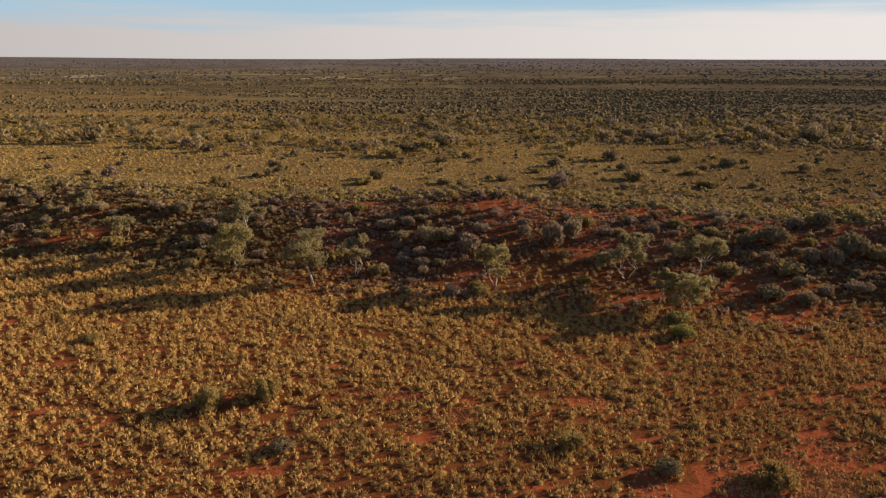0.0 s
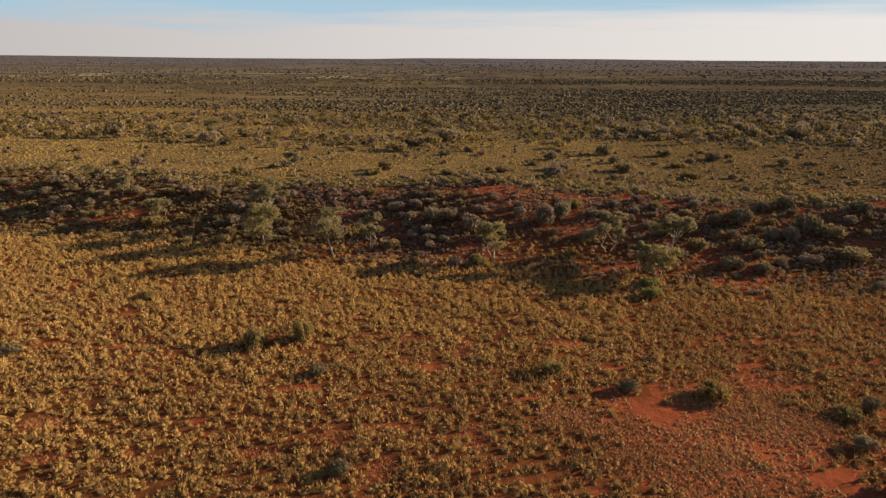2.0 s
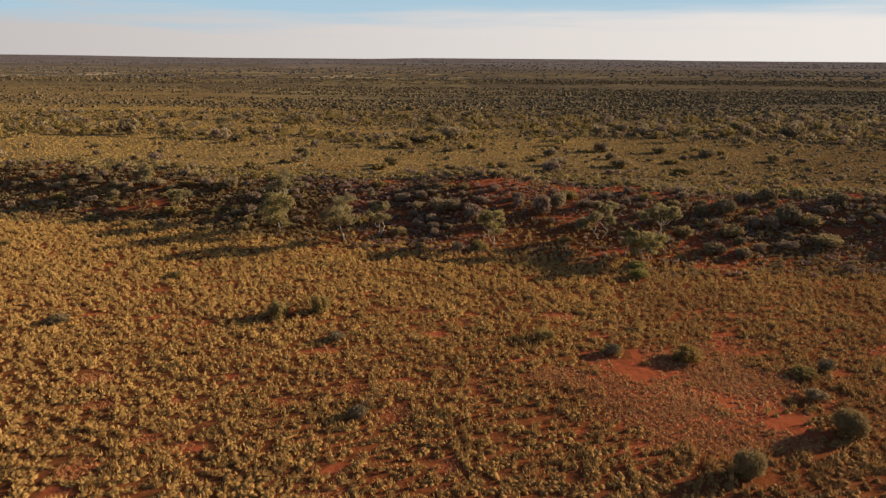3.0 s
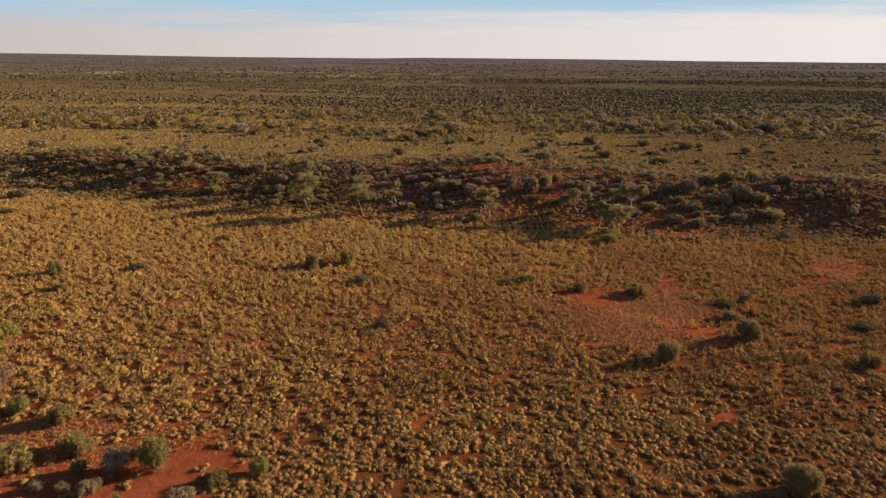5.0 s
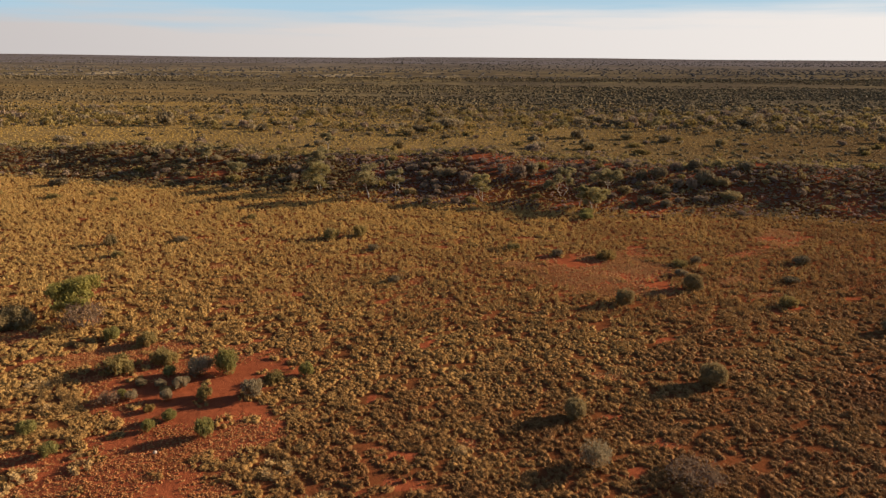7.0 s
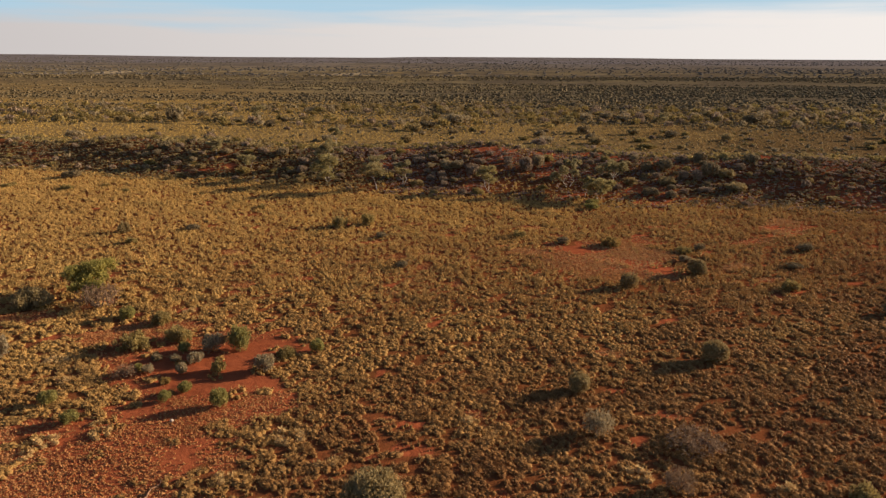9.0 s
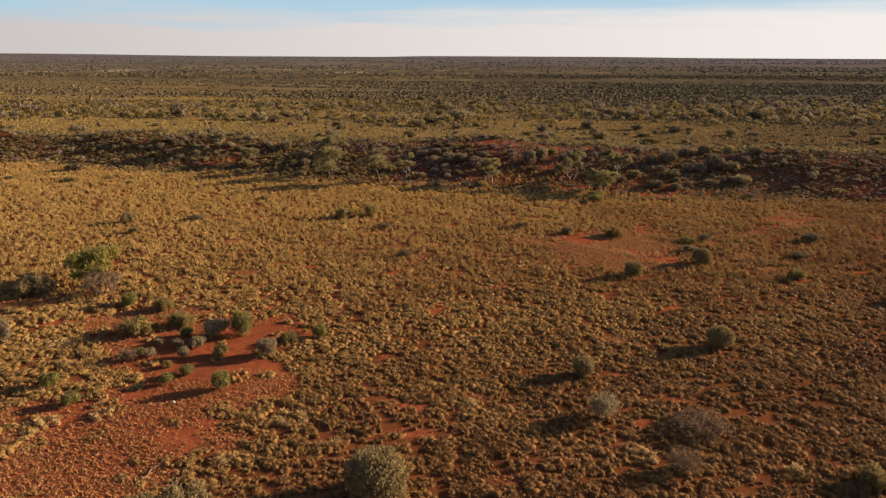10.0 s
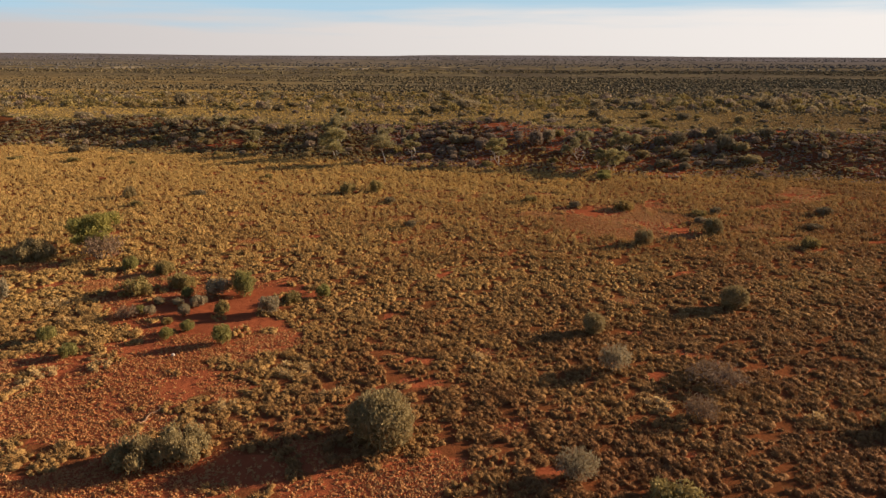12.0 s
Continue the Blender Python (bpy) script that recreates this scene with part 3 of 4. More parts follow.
def hummock(seed, blades, lumps=3, width=0.06, n=6, rings=2, ln=0.27, body=0.74, ring=False, splay=0.75):
    """One hummock of spinifex, radius and height about 1: a ragged arc or knot of mounds that have grown together, bristling with stiff blades."""
    rng = np.random.default_rng(seed)
    pieces, tops = [], []
    bow, start = rng.uniform(3.0, 5.6) if ring else rng.uniform(1.5, 4.5), rng.random() * 6.283
    for k in range(lumps):
        a = start + bow * (k / max(1, lumps - 1) - 0.5)
        out = 0.68 if ring else 0.52 if lumps > 1 else 0.05
        c = (out * np.cos(a) + 0.1 * rng.normal(), out * np.sin(a) + 0.1 * rng.normal())
        r, tall = rng.uniform(0.34, 0.54) * (1.9 if lumps == 1 else 1.45 if lumps == 2 else 1.15), rng.uniform(0.36, 0.66)
        r *= 0.72 if ring else 1
        pieces.append(mound(rng, c, r * 0.88, tall * body, n, rings))
        tops.append((*c, r, tall))
    tops = np.array(tops)
    w = tops[rng.integers(0, lumps, blades)]
    az, off = rng.random(blades) * 6.283, np.sqrt(rng.random(blades))
    base = np.stack([w[:, 0] + w[:, 2] * 0.9 * off * np.cos(az), w[:, 1] + w[:, 2] * 0.9 * off * np.sin(az), w[:, 3] * 0.78 * np.sqrt(1 - 0.92 * off ** 2)], 1)
    lean, turn = 0.05 + splay * off + 0.3 * rng.normal(size=blades), az + 0.7 * rng.normal(size=blades)
    way = np.stack([np.cos(turn) * np.sin(lean), np.sin(turn) * np.sin(lean), np.cos(lean)], 1)
    side = (np.stack([-np.sin(turn), np.cos(turn), np.zeros(blades)], 1) + 0.4 * rng.normal(size=(blades, 3))) * width * (0.7 + 0.6 * rng.random(blades))[:, None]
    b = np.stack([base - side, base + side, base + way * (ln * (0.6 + 0.7 * rng.random(blades)))[:, None]], 1).reshape(-1, 3)
    solid = sum(len(q[1]) for q in pieces)
    pieces.append((b, np.arange(blades * 3).reshape(-1, 3)))
    v, t = joined(pieces)
    return v, t, np.arange(len(t)) >= solid


def scatter(rng, shapes, xy, radius, height):
    """All cushions as one pair of arrays: each shape turned, sized and set on the ground."""
    pieces, marks = [], []
    which = rng.integers(0, len(shapes), len(xy))
    for s, (v, t, *blade) in enumerate(shapes):
        q = np.nonzero(which == s)[0]
        if not len(q):
            continue
        a = rng.random(len(q)) * 6.283
        ca, sa = np.cos(a)[:, None], np.sin(a)[:, None]
        st = (0.8 + 0.45 * rng.random(len(q)))[:, None]
        rx, hz = radius[q][:, None], height[q][:, None]
        vx, vy = v[:, 0][None] * rx * st, v[:, 1][None] * rx / st
        px, py = xy[q, 0][:, None] + vx * ca - vy * sa, xy[q, 1][:, None] + vx * sa + vy * ca
        pz = land(xy[q, 0], xy[q, 1])[:, None] + v[:, 2][None] * hz
        pieces.append((np.stack([px, py, pz], -1).reshape(-1, 3), (t[None] + (np.arange(len(q)) * len(v))[:, None, None]).reshape(-1, 3)))
        marks.append(np.tile(blade[0], len(q)) if blade else np.zeros(len(q) * len(t), bool))
    v, t = joined(pieces)
    return v, t, np.concatenate(marks)


def jitter_grid(rng, x0, x1, y0, y1, step, jit=0.42):
    gx, gy = np.meshgrid(np.arange(x0, x1, step), np.arange(y0, y1, step * 0.9))
    gx = gx + (np.arange(gx.shape[0]) % 2)[:, None] * step / 2
    p = np.stack([gx.ravel(), gy.ravel()], 1)
    return p + rng.uniform(-jit, jit, p.shape) * step


def in_view(x, y, spare=10):
    """The fan of the plain that the flight looks over."""
    return np.abs(x) < 0.70 * (y + 66) + spare


def build_grass():
    rng = np.random.default_rng(11)
    # larger, lower hummocks on the near plain, small upright ones towards the dune
    a, b = jitter_grid(rng, -100, 100, -50, 26, 0.84, 0.42), jitter_grid(rng, -100, 100, -16, 96, 0.73, 0.46)
    turns = lambda q: smooth(q[:, 1] + 5 * wave(q[:, 0], q[:, 1], 0.3, 3.0), -14, 20)
    a, b = a[rng.random(len(a)) >= turns(a)], b[rng.random(len(b)) < turns(b)]
    p, upright = np.concatenate([a, b]), np.arange(len(a) + len(b)) >= len(a)
    x, y = p[:, 0], p[:, 1]
    t = (y - foot_line(x)) / (crest_line(x) - foot_line(x))
    keep = in_view(x, y) & (t < 1.2)
    thick = np.where(t < 0, 0.95 + 0.15 * wave(x, y, 0.5, 1.0), np.where(t < 0.25, 0.85 - 2.4 * t, 0.25) + 0.16 * smooth(x, -5, 10) * smooth(-t, -0.5, -0.3) + 0.25 * wave(x, y, 0.35, 3.0))
    keep &= rng.random(len(x)) < thick - 0.08 * smooth(y, 5, 25) - 0.14 * smooth(-y, 8, 22)
    keep &= (bareness(x, y, True) < 0.5) | (rng.random(len(x)) < np.where(t > -0.1, 0.4, 0.05))
    p, t, far = p[keep], t[keep], upright[keep]
    r = np.where(far, 0.345 + 0.22 * rng.random(len(p)) ** 1.5 + 0.05 * smooth(-p[:, 1], -25, 0), 0.50 + 0.30 * rng.random(len(p)) ** 1.5) * np.where(t > 0.12, 0.8, 1.0) * (1 + 0.18 * wave(p[:, 0], p[:, 1], 0.8, 0.2))
    h = r * np.where(far, 0.88, 0.46) * (1 + 0.6 * rng.random(len(p)))
    near = ~far & (p[:, 1] < -14)
    mid = ~near & ~far
    sets = [scatter(rng, [hummock(s, 96, 4 + s % 4, 0.032, 6, 2, 0.38, 0.80, s % 2 > 0) for s in range(24)], p[near], r[near], h[near]),
            scatter(rng, [hummock(s, 50, 3 + s % 3, 0.042, 5, 2, 0.38, 0.80) for s in range(24)], p[mid], r[mid], h[mid]),
            scatter(rng, [hummock(30 + s, 18, 1 + s % 2, 0.072, 5, 1, 0.50, 0.76, splay=0.55) for s in range(24)], p[far], r[far], h[far])]
    v, q = joined([k[:2] for k in sets])
    ob = new("spinifex_grass", mesh_of("spinifex_grass", v, q, M_SPINIFEX, False, np.concatenate([k[2] for k in sets]), M_BLADES))
    tagged(ob, "straw-coloured spinifex hummocks covering the red sandy plain", "grass", kind="stuff")
    # small dry tufts on the bare sand
    p = jitter_grid(rng, -60, 60, -48, 42, 0.19, 0.6)
    x, y = p[:, 0], p[:, 1]
    rough = wave(x, y, 0.45, 4.0) + 0.6 * wave(x, y, 1.3, 1.0)
    keep = in_view(x, y) & (bareness(x, y) > 0.5) & (rng.random(len(x)) < 0.88 - 0.26 * smooth(x, 0, 10) + 0.7 * rough - 1.5 * np.exp(-(((x + 18.5) / 8.0) ** 2 + ((y + 14.5) / 6.5) ** 2)))
    p = p[keep]
    r = (0.09 + 0.18 * rng.random(len(p)) ** 1.8) * (1 - 0.45 * np.exp(-(((p[:, 0] + 17.5) / 4.5) ** 2 + ((p[:, 1] + 16.5) / 4) ** 2)))
    r *= 1 + 0.2 * smooth(p[:, 0], 0, 10)
    small = [hummock(80 + s, 4, 1, 0.2, 4, 1, 0.6, 0.8) for s in range(5)]
    for part_of, mat, words in ((p[:, 0] < 5, M_TUFT, "small dry tufts scattered over bare red sand"), (p[:, 0] >= 5, M_STRAW_TUFT, "small pale straw tufts scattered over bare red sand")):
        ob = new("dry_tufts", mesh_of("dry_tufts", *scatter(rng, small, p[part_of], r[part_of], r[part_of] * 0.8)[:2], mat))
        tagged(ob, words, "grass", kind="stuff")
    # yellow grass of the swale behind the dune
    p = jitter_grid(rng, -260, 260, 84, 330, 1.45)
    x, y = p[:, 0], p[:, 1]
    keep = in_view(x, y) & (y > crest_line(x) + 1) & (rng.random(len(x)) < 0.85 - 0.35 * smooth(y, 190, 330) - 0.1 * smooth(x, 20, 120) + 0.3 * wave(x, y, 0.07, 2.0))
    p = p[keep]
    r = 0.34 + 0.32 * rng.random(len(p))
    plain = [hummock(60 + s, 4, 1, 0.16, 5, 1) for s in range(6)]
    ob = new("yellow_hummock_grass", mesh_of("yellow_hummock_grass", *scatter(rng, plain, p, r, r * 1.15)[:2], M_YELLOW))
    tagged(ob, "yellow hummock grass on the flat behind the dune", "grass", kind="stuff")


build_grass()


# ---- shrubs of the near plain: kind, x, y, width, height ----
PLAIN_NEAR = [
    ("dense", -4.2, -32.7, 3.9, 2.95, "large grey-green dome-shaped shrub on red sand"),
    ("fine", -14.6, -34.3, 3.2, 2.5, "brown-olive bushy shrub grown into its neighbour"),
    ("fine", -16.7, -35.3, 2.8, 2.2, "brown-olive leafy shrub with dark gaps on red sand"),
    ("green", -17.1, -20.4, 1.6, 1.85, "small bright green rounded bush on red sand"),
    ("green", -20.5, -18.1, 1.3, 1.1, ""), ("green", -21.5, -19.6, 1.1, 1.15, ""), ("olive", -19.1, -14.6, 1.5, 1.6, ""),
    ("grey", -15.2, -14.5, 2.0, 1.8, ""), ("olive", -14.1, -11.8, 1.9, 1.4, ""), ("green", -11.6, -10.6, 1.5, 1.5, ""),
    ("green", -18.6, -10.1, 2.2, 2.6, "upright green bush among low bushes"), ("grey", -20.8, -10.3, 2.4, 1.9, ""), ("grey", -21.6, -13.0, 1.5, 1.2, ""),
    ("grey", -21.9, -15.0, 1.2, 1.15, ""), ("olive", -24.7, -8.2, 2.6, 2.2, ""), ("olive", -28.0, -4.2, 2.2, 1.8, ""),
    ("green", -31.8, -2.9, 1.8, 1.7, ""), ("olive", -27.9, -10.2, 3.4, 2.0, "wide olive bush with thin foliage"), ("sparse", -26.3, -15.6, 2.2, 1.1, ""),
    ("yellow", -22.6, -16.7, 1.0, 0.8, "small yellow-olive bush on red sand"), ("green", -30.0, -20.1, 1.5, 1.4, ""), ("green", -27.0, -22.8, 1.5, 1.25, ""),
    ("green", -23.3, -10.6, 1.3, 1.1, ""), ("grey", -24.7, -14.9, 1.0, 0.9, ""), ("green", -25.7, -14.5, 0.9, 0.8, ""),
    ("dark", -25.0, -12.6, 1.1, 0.8, ""), ("grey", -23.3, -12.7, 1.0, 0.7, ""), ("grey", -21.4, -12.1, 0.9, 0.8, ""),
]
PLAIN_MIDDLE = [
    ("grey", -38.6, -12.1, 1.6, 2.8, "pale upright bush at the edge of the scrub"),
    ("sparse", -36.1, 0.1, 4.6, 3.0, "grey half-bare shrub of tangled twigs"), ("fine", -43.2, 0.6, 4.6, 2.8, "dark rounded bush in shade"),
    ("fine", -47.2, 30.3, 2.1, 2.3, "brown-olive rounded bush standing alone among spinifex"), ("olive", -43.6, 24.4, 1.8, 1.4, ""),
    ("olive", -12.1, 35.9, 2.4, 3.0, "olive bush standing beside another on the grass plain"), ("olive", -16.3, 34.6, 2.6, 2.6, "olive bush standing beside another on the grass plain"),
    ("dark", -9.5, 28.9, 1.8, 1.1, ""), ("olive", 10.3, 28.8, 2.2, 1.5, ""), ("dark", 16.1, 25.9, 1.9, 1.2, ""),
    ("yellow", 22.6, 24.6, 3.2, 2.0, "yellow-olive rounded bush at the edge of bare sand"), ("olive", 31.6, 21.8, 2.4, 1.2, ""), ("dark", 34.3, 23.0, 1.7, 1.4, ""),
    ("grey", 30.4, 17.6, 1.8, 1.1, ""), ("drab", 30.1, 12.4, 2.4, 2.0, "dark grey-brown round bush at the edge of bare sand"), ("drab", 20.6, 7.2, 2.2, 2.0, "dark grey-brown round bush beside bare red sand"),
    ("dark", 48.5, 22.9, 2.5, 1.5, ""), ("olive", 38.6, 6.8, 2.2, 1.7, ""),
]
PLAIN_EAST = [
    ("drab", 23.0, -11.9, 2.5, 2.0, "grey-brown round shrub casting a long shadow"), ("dense", 10.2, -17.4, 1.9, 1.75, "grey-green shrub casting a long shadow"),
    ("wispy", 10.4, -23.8, 2.4, 2.2, "pale wispy shrub with thin upright sprays"), ("sparse", 16.6, -25.2, 4.2, 1.3, "wide brown shrub of bare twigs"),
    ("sparse", 13.9, -30.0, 2.2, 1.6, ""), ("wispy", 5.8, -36.0, 2.4, 1.8, ""), ("olive", 10.0, -38.4, 3.4, 1.8, "low wide olive bush in grass"),
    ("olive", 24.6, -31.2, 2.0, 1.9, ""), ("dark", 45.6, -0.2, 2.0, 1.8, ""), ("dark", -5.6, 14.3, 1.75, 1.2, ""),
    ("dark", -38.0, 32.7, 2.5, 1.0, ""), ("dark", 43.3, 15.4, 2.3, 0.9, ""), ("olive", -31.6, 47.3, 1.8, 1.2, ""), ("green", 24.9, 48.2, 2.8, 1.4, ""),
    ("olive", 6.0, 60.1, 2.3, 1.6, ""), ("olive", -73.0, 62.3, 2.8, 1.4, ""), ("yellow", -67.0, 65.7, 2.0, 1.1, "low yellow-olive bush among spinifex"),
    ("olive", -61.2, 61.3, 1.9, 0.9, ""), ("olive", -86.0, 65.5, 3.2, 1.3, ""), ("dark", -79.0, 75.5, 4.4, 2.2, "wide dark bush at the foot of the dune"), ("sparse", -5.2, 16.1, 1.4, 0.6, ""),
]
PLAIN_WORDS = {
    "dense": "grey-green dome-shaped shrub on sand", "green": "small green leafy bush standing on the plain", "olive": "small olive-green bush standing among spinifex",
    "grey": "small grey-green bush standing among spinifex", "dark": "low dark brown-green bush among spinifex", "sparse": "low half-bare twiggy bush among spinifex",
    "wispy": "pale wispy shrub standing among spinifex",
}
for kind, x, y, wide, tall, words in PLAIN_NEAR + PLAIN_MIDDLE + PLAIN_EAST:
    shrub(kind, x, y, wide, tall * (1 if kind in ("dense", "drab") else 0.84), words or PLAIN_WORDS[kind], "shrubs on the plain", stems_shown=5)

# the green-topped tree beside the twiggy shrub
gum_tree(71, -38.8, 3.6, 5.6, 3.2, "small tree with a flat bright green crown", trunks=3, mat=M_LIME, leafy=1.9)

# ---- trees along the foot of the dune ----
GUMS = [
    (1, -13.5, 63.6, 5.4, 6.3, "pale-trunked desert gum with an open crown", 1, 1.1),
    (2, 8.1, 62.3, 3.7, 4.7, "small gum with several slender stems", 3, 1.0),
    (3, 27.5, 54.6, 4.6, 3.6, "leaning yellow-green gum at the dune foot", 2, 1.0),
    (4, 25.2, 56.6, 2.0, 3.9, "slender yellow-green gum sapling", 1, 0.7),
    (5, 31.6, 62.5, 5.1, 4.6, "gum with a white trunk on the dune slope", 1, 1.0),
    (6, 23.3, 62.9, 4.5, 5.2, "grey-green bushy gum on the dune slope", 2, 1.2),
    (7, -43.0, 80.5, 4.0, 2.9, "pale spreading tree with forked white limbs", 2, 0.8),
    (8, -24.6, 77.2, 4.5, 5.6, "gum with white trunk and spreading crown", 1, 1.0),
    (9, -23.9, 69.6, 5.8, 5.2, "broad green gum with foliage to the ground", 3, 1.3),
    (10, -8.8, 65.7, 3.4, 5.2, "thin pale gum with sparse foliage", 2, 0.7),
    (11, -52.6, 88.7, 3.2, 3.5, "pale slender gum on the dune", 1, 0.8),
    (12, -30.2, 120.7, 3.9, 5.1, "slender gum with white trunk behind the dune", 1, 0.7),
    (13, 78.8, 183.9, 5.0, 4.8, "gum with forked white limbs behind the dune", 2, 0.7),
    (14, 45.0, 187.0, 4.4, 3.6, "low gum with pale stems behind the dune", 2, 0.8),
    (15, -69.5, 193.1, 6.3, 6.0, "tall thin-leaved tree among yellow grass", 2, 0.8),
]
for seed, x, y, wide, tall, words, trunks, leafy in GUMS:
    gum_tree(seed, x, y, wide, tall, words, trunks, 0.10, leafy, M_GUM_YELLOW if seed in (2, 3, 4, 9) else M_GUM, 0.2 if seed in (9, 6) else 0.32)

# ---- scrub on the dune ----
DUNE_WORDS = {"dusky": "dusky grey-brown rounded dune shrub", "grey": "grey-green rounded dune shrub", "olive": "olive-green rounded dune shrub", "dark": "dark brown-green dune shrub", "brown": "brown-olive rounded dune shrub", "sparse": "half-bare twiggy dune shrub", "green": "green leafy dune shrub"}


def clump(seed, n, size, long=1.3):
    """A bush of few, large leaf masses, radius and height 1."""
    rng = np.random.default_rng(seed)
    v, t = leaves(rng, dome_lobes(rng, 4, 0.5, 0.42), n, size, 0.35, long)
    v[:, 2] = np.maximum(v[:, 2], 0)
    return v, t


def cushion(seed, lumps=1, sprigs=3, sides=6):
    """A low rounded bush seen from far off, radius and height 1: lumpy mounds with a few sprigs standing out."""
    rng = np.random.default_rng(seed)
    out = []
    for k in range(lumps):
        a, off = rng.random() * 6.283, 0.0 if lumps == 1 else rng.uniform(0.25, 0.5)
        out.append(mound(rng, (off * np.cos(a), off * np.sin(a)), rng.uniform(0.8, 0.95) if lumps == 1 else rng.uniform(0.5, 0.72), rng.uniform(0.7, 0.95), sides, 2))
    if sprigs:
        out.append(leaves(rng, dome_lobes(rng, 4, 0.5, 0.42), sprigs, 0.42, 0.3, 1.6))
    v, t = joined(out)
    v[:, 2] = np.maximum(v[:, 2], -0.1)
    return v, t


def joined_scrub(name, label, seed, shapes, x, y, r, h, material):
    if len(x):
        x, y, r, h = (np.asarray(q, float) for q in (x, y, r, h))
        ob = new(name, mesh_of(name, *scatter(np.random.default_rng(seed), shapes, np.stack([x, y], 1), r, h)[:2], material))
        tagged(ob, label, "scrub", kind="stuff")


# single bushes that stand out on the dune: kind, x, y, width, height
DUNE_WEST = [
    ("grey", -67.4, 92.1, 2.1, 1.3), ("grey", -69.7, 91.4, 2.4, 1.1), ("olive", -66.5, 85.9, 3.2, 1.7), ("grey", -58.9, 90.5, 1.9, 0.9), ("dusky", -60.0, 83.9, 2.5, 1.2), ("brown", -53.6, 81.5, 2.7, 1.1), ("olive", -48.9, 72.5, 1.8, 1.1), ("brown", -55.7, 75.3, 2.1, 1.2), ("olive", -43.2, 78.1, 3.9, 1.7), ("grey", -50.4, 89.5, 2.9, 1.3), ("grey", -62.5, 92.2, 1.4, 1.0), ("grey", -37.1, 88.2, 3.3, 1.8), ("dusky", -41.8, 89.5, 2.7, 1.5), ("grey", -76.2, 96.6, 3.0, 1.3), ("dark", -67.1, 96.3, 4.0, 1.9),
]
DUNE_MIDDLE = [
    ("dusky", -30.6, 76.6, 2.6, 1.6), ("dusky", -31.1, 81.4, 2.7, 1.7), ("grey", -11.3, 80.0, 1.4, 1.6), ("olive", -10.4, 84.8, 2.7, 1.2), ("dusky", -5.9, 77.9, 3.0, 1.4), ("dusky", -2.9, 78.3, 2.6, 1.3), ("grey", 0.1, 73.7, 3.0, 2.1), ("olive", -11.7, 70.3, 2.4, 1.7), ("brown", -6.0, 66.3, 3.1, 1.1), ("dusky", -0.6, 66.0, 1.7, 1.0), ("grey", 2.2, 73.6, 2.6, 1.9), ("dusky", 5.2, 71.1, 3.4, 2.0), ("dusky", 7.0, 75.2, 2.5, 1.2),
]
DUNE_EAST = [
    ("dusky", 16.0, 71.5, 3.2, 3.1), ("grey", 18.7, 73.3, 2.6, 2.5), ("olive", 21.4, 77.1, 3.1, 1.6), ("olive", 18.4, 62.2, 2.1, 1.2), ("olive", 5.8, 62.0, 2.4, 0.9), ("dusky", 12.9, 76.7, 2.1, 1.1), ("olive", 33.1, 75.8, 2.2, 1.3), ("dusky", 23.4, 73.9, 2.5, 1.2), ("green", 25.7, 51.8, 2.8, 1.0), ("grey", 39.2, 75.9, 1.9, 1.2), ("dusky", 48.7, 74.9, 3.0, 1.8), ("dark", 52.7, 75.6, 3.2, 2.1), ("dark", 43.6, 69.6, 4.3, 2.4),
]
DUNE_FAR_EAST = [
    ("dusky", 46.0, 65.0, 2.0, 1.7), ("dusky", 48.3, 64.4, 2.4, 2.1), ("dark", 51.6, 66.2, 4.2, 3.0), ("brown", 54.3, 65.1, 3.4, 1.8), ("dark", 37.2, 56.8, 3.8, 1.4), ("brown", 41.9, 62.3, 3.7, 1.5), ("olive", 48.0, 69.4, 1.8, 1.2), ("dusky", 58.1, 67.8, 2.0, 1.4), ("dark", 61.9, 71.8, 4.0, 1.4), ("brown", 53.9, 59.3, 4.3, 1.5), ("brown", 35.0, 62.2, 3.1, 1.4), ("dusky", 47.9, 58.4, 3.0, 1.1), ("dark", 39.9, 69.4, 2.7, 1.5),
]
# and on the flat behind it
SWALE_WEST = [
    ("dark", -103.9, 198.1, 7.9, 5.9), ("brown", -123.0, 194.6, 5.2, 2.4), ("dark", -81.8, 168.2, 2.1, 0.9), ("dark", -74.6, 150.0, 2.6, 1.1), ("brown", -133.8, 225.5, 5.2, 1.8), ("dark", -61.8, 175.0, 5.1, 2.5), ("brown", -55.6, 205.0, 4.0, 1.8), ("dark", -62.0, 199.3, 5.3, 1.9), ("brown", -88.5, 202.6, 5.4, 1.9), ("dark", -6.9, 175.9, 7.3, 2.6), ("dark", 2.2, 154.1, 3.7, 1.3), ("olive", 9.2, 161.4, 4.4, 1.8), ("dark", -8.1, 158.6, 2.0, 0.7), ("grey", 4.5, 190.1, 10.2, 3.6), ("dark", 33.2, 162.0, 2.4, 1.2),
]
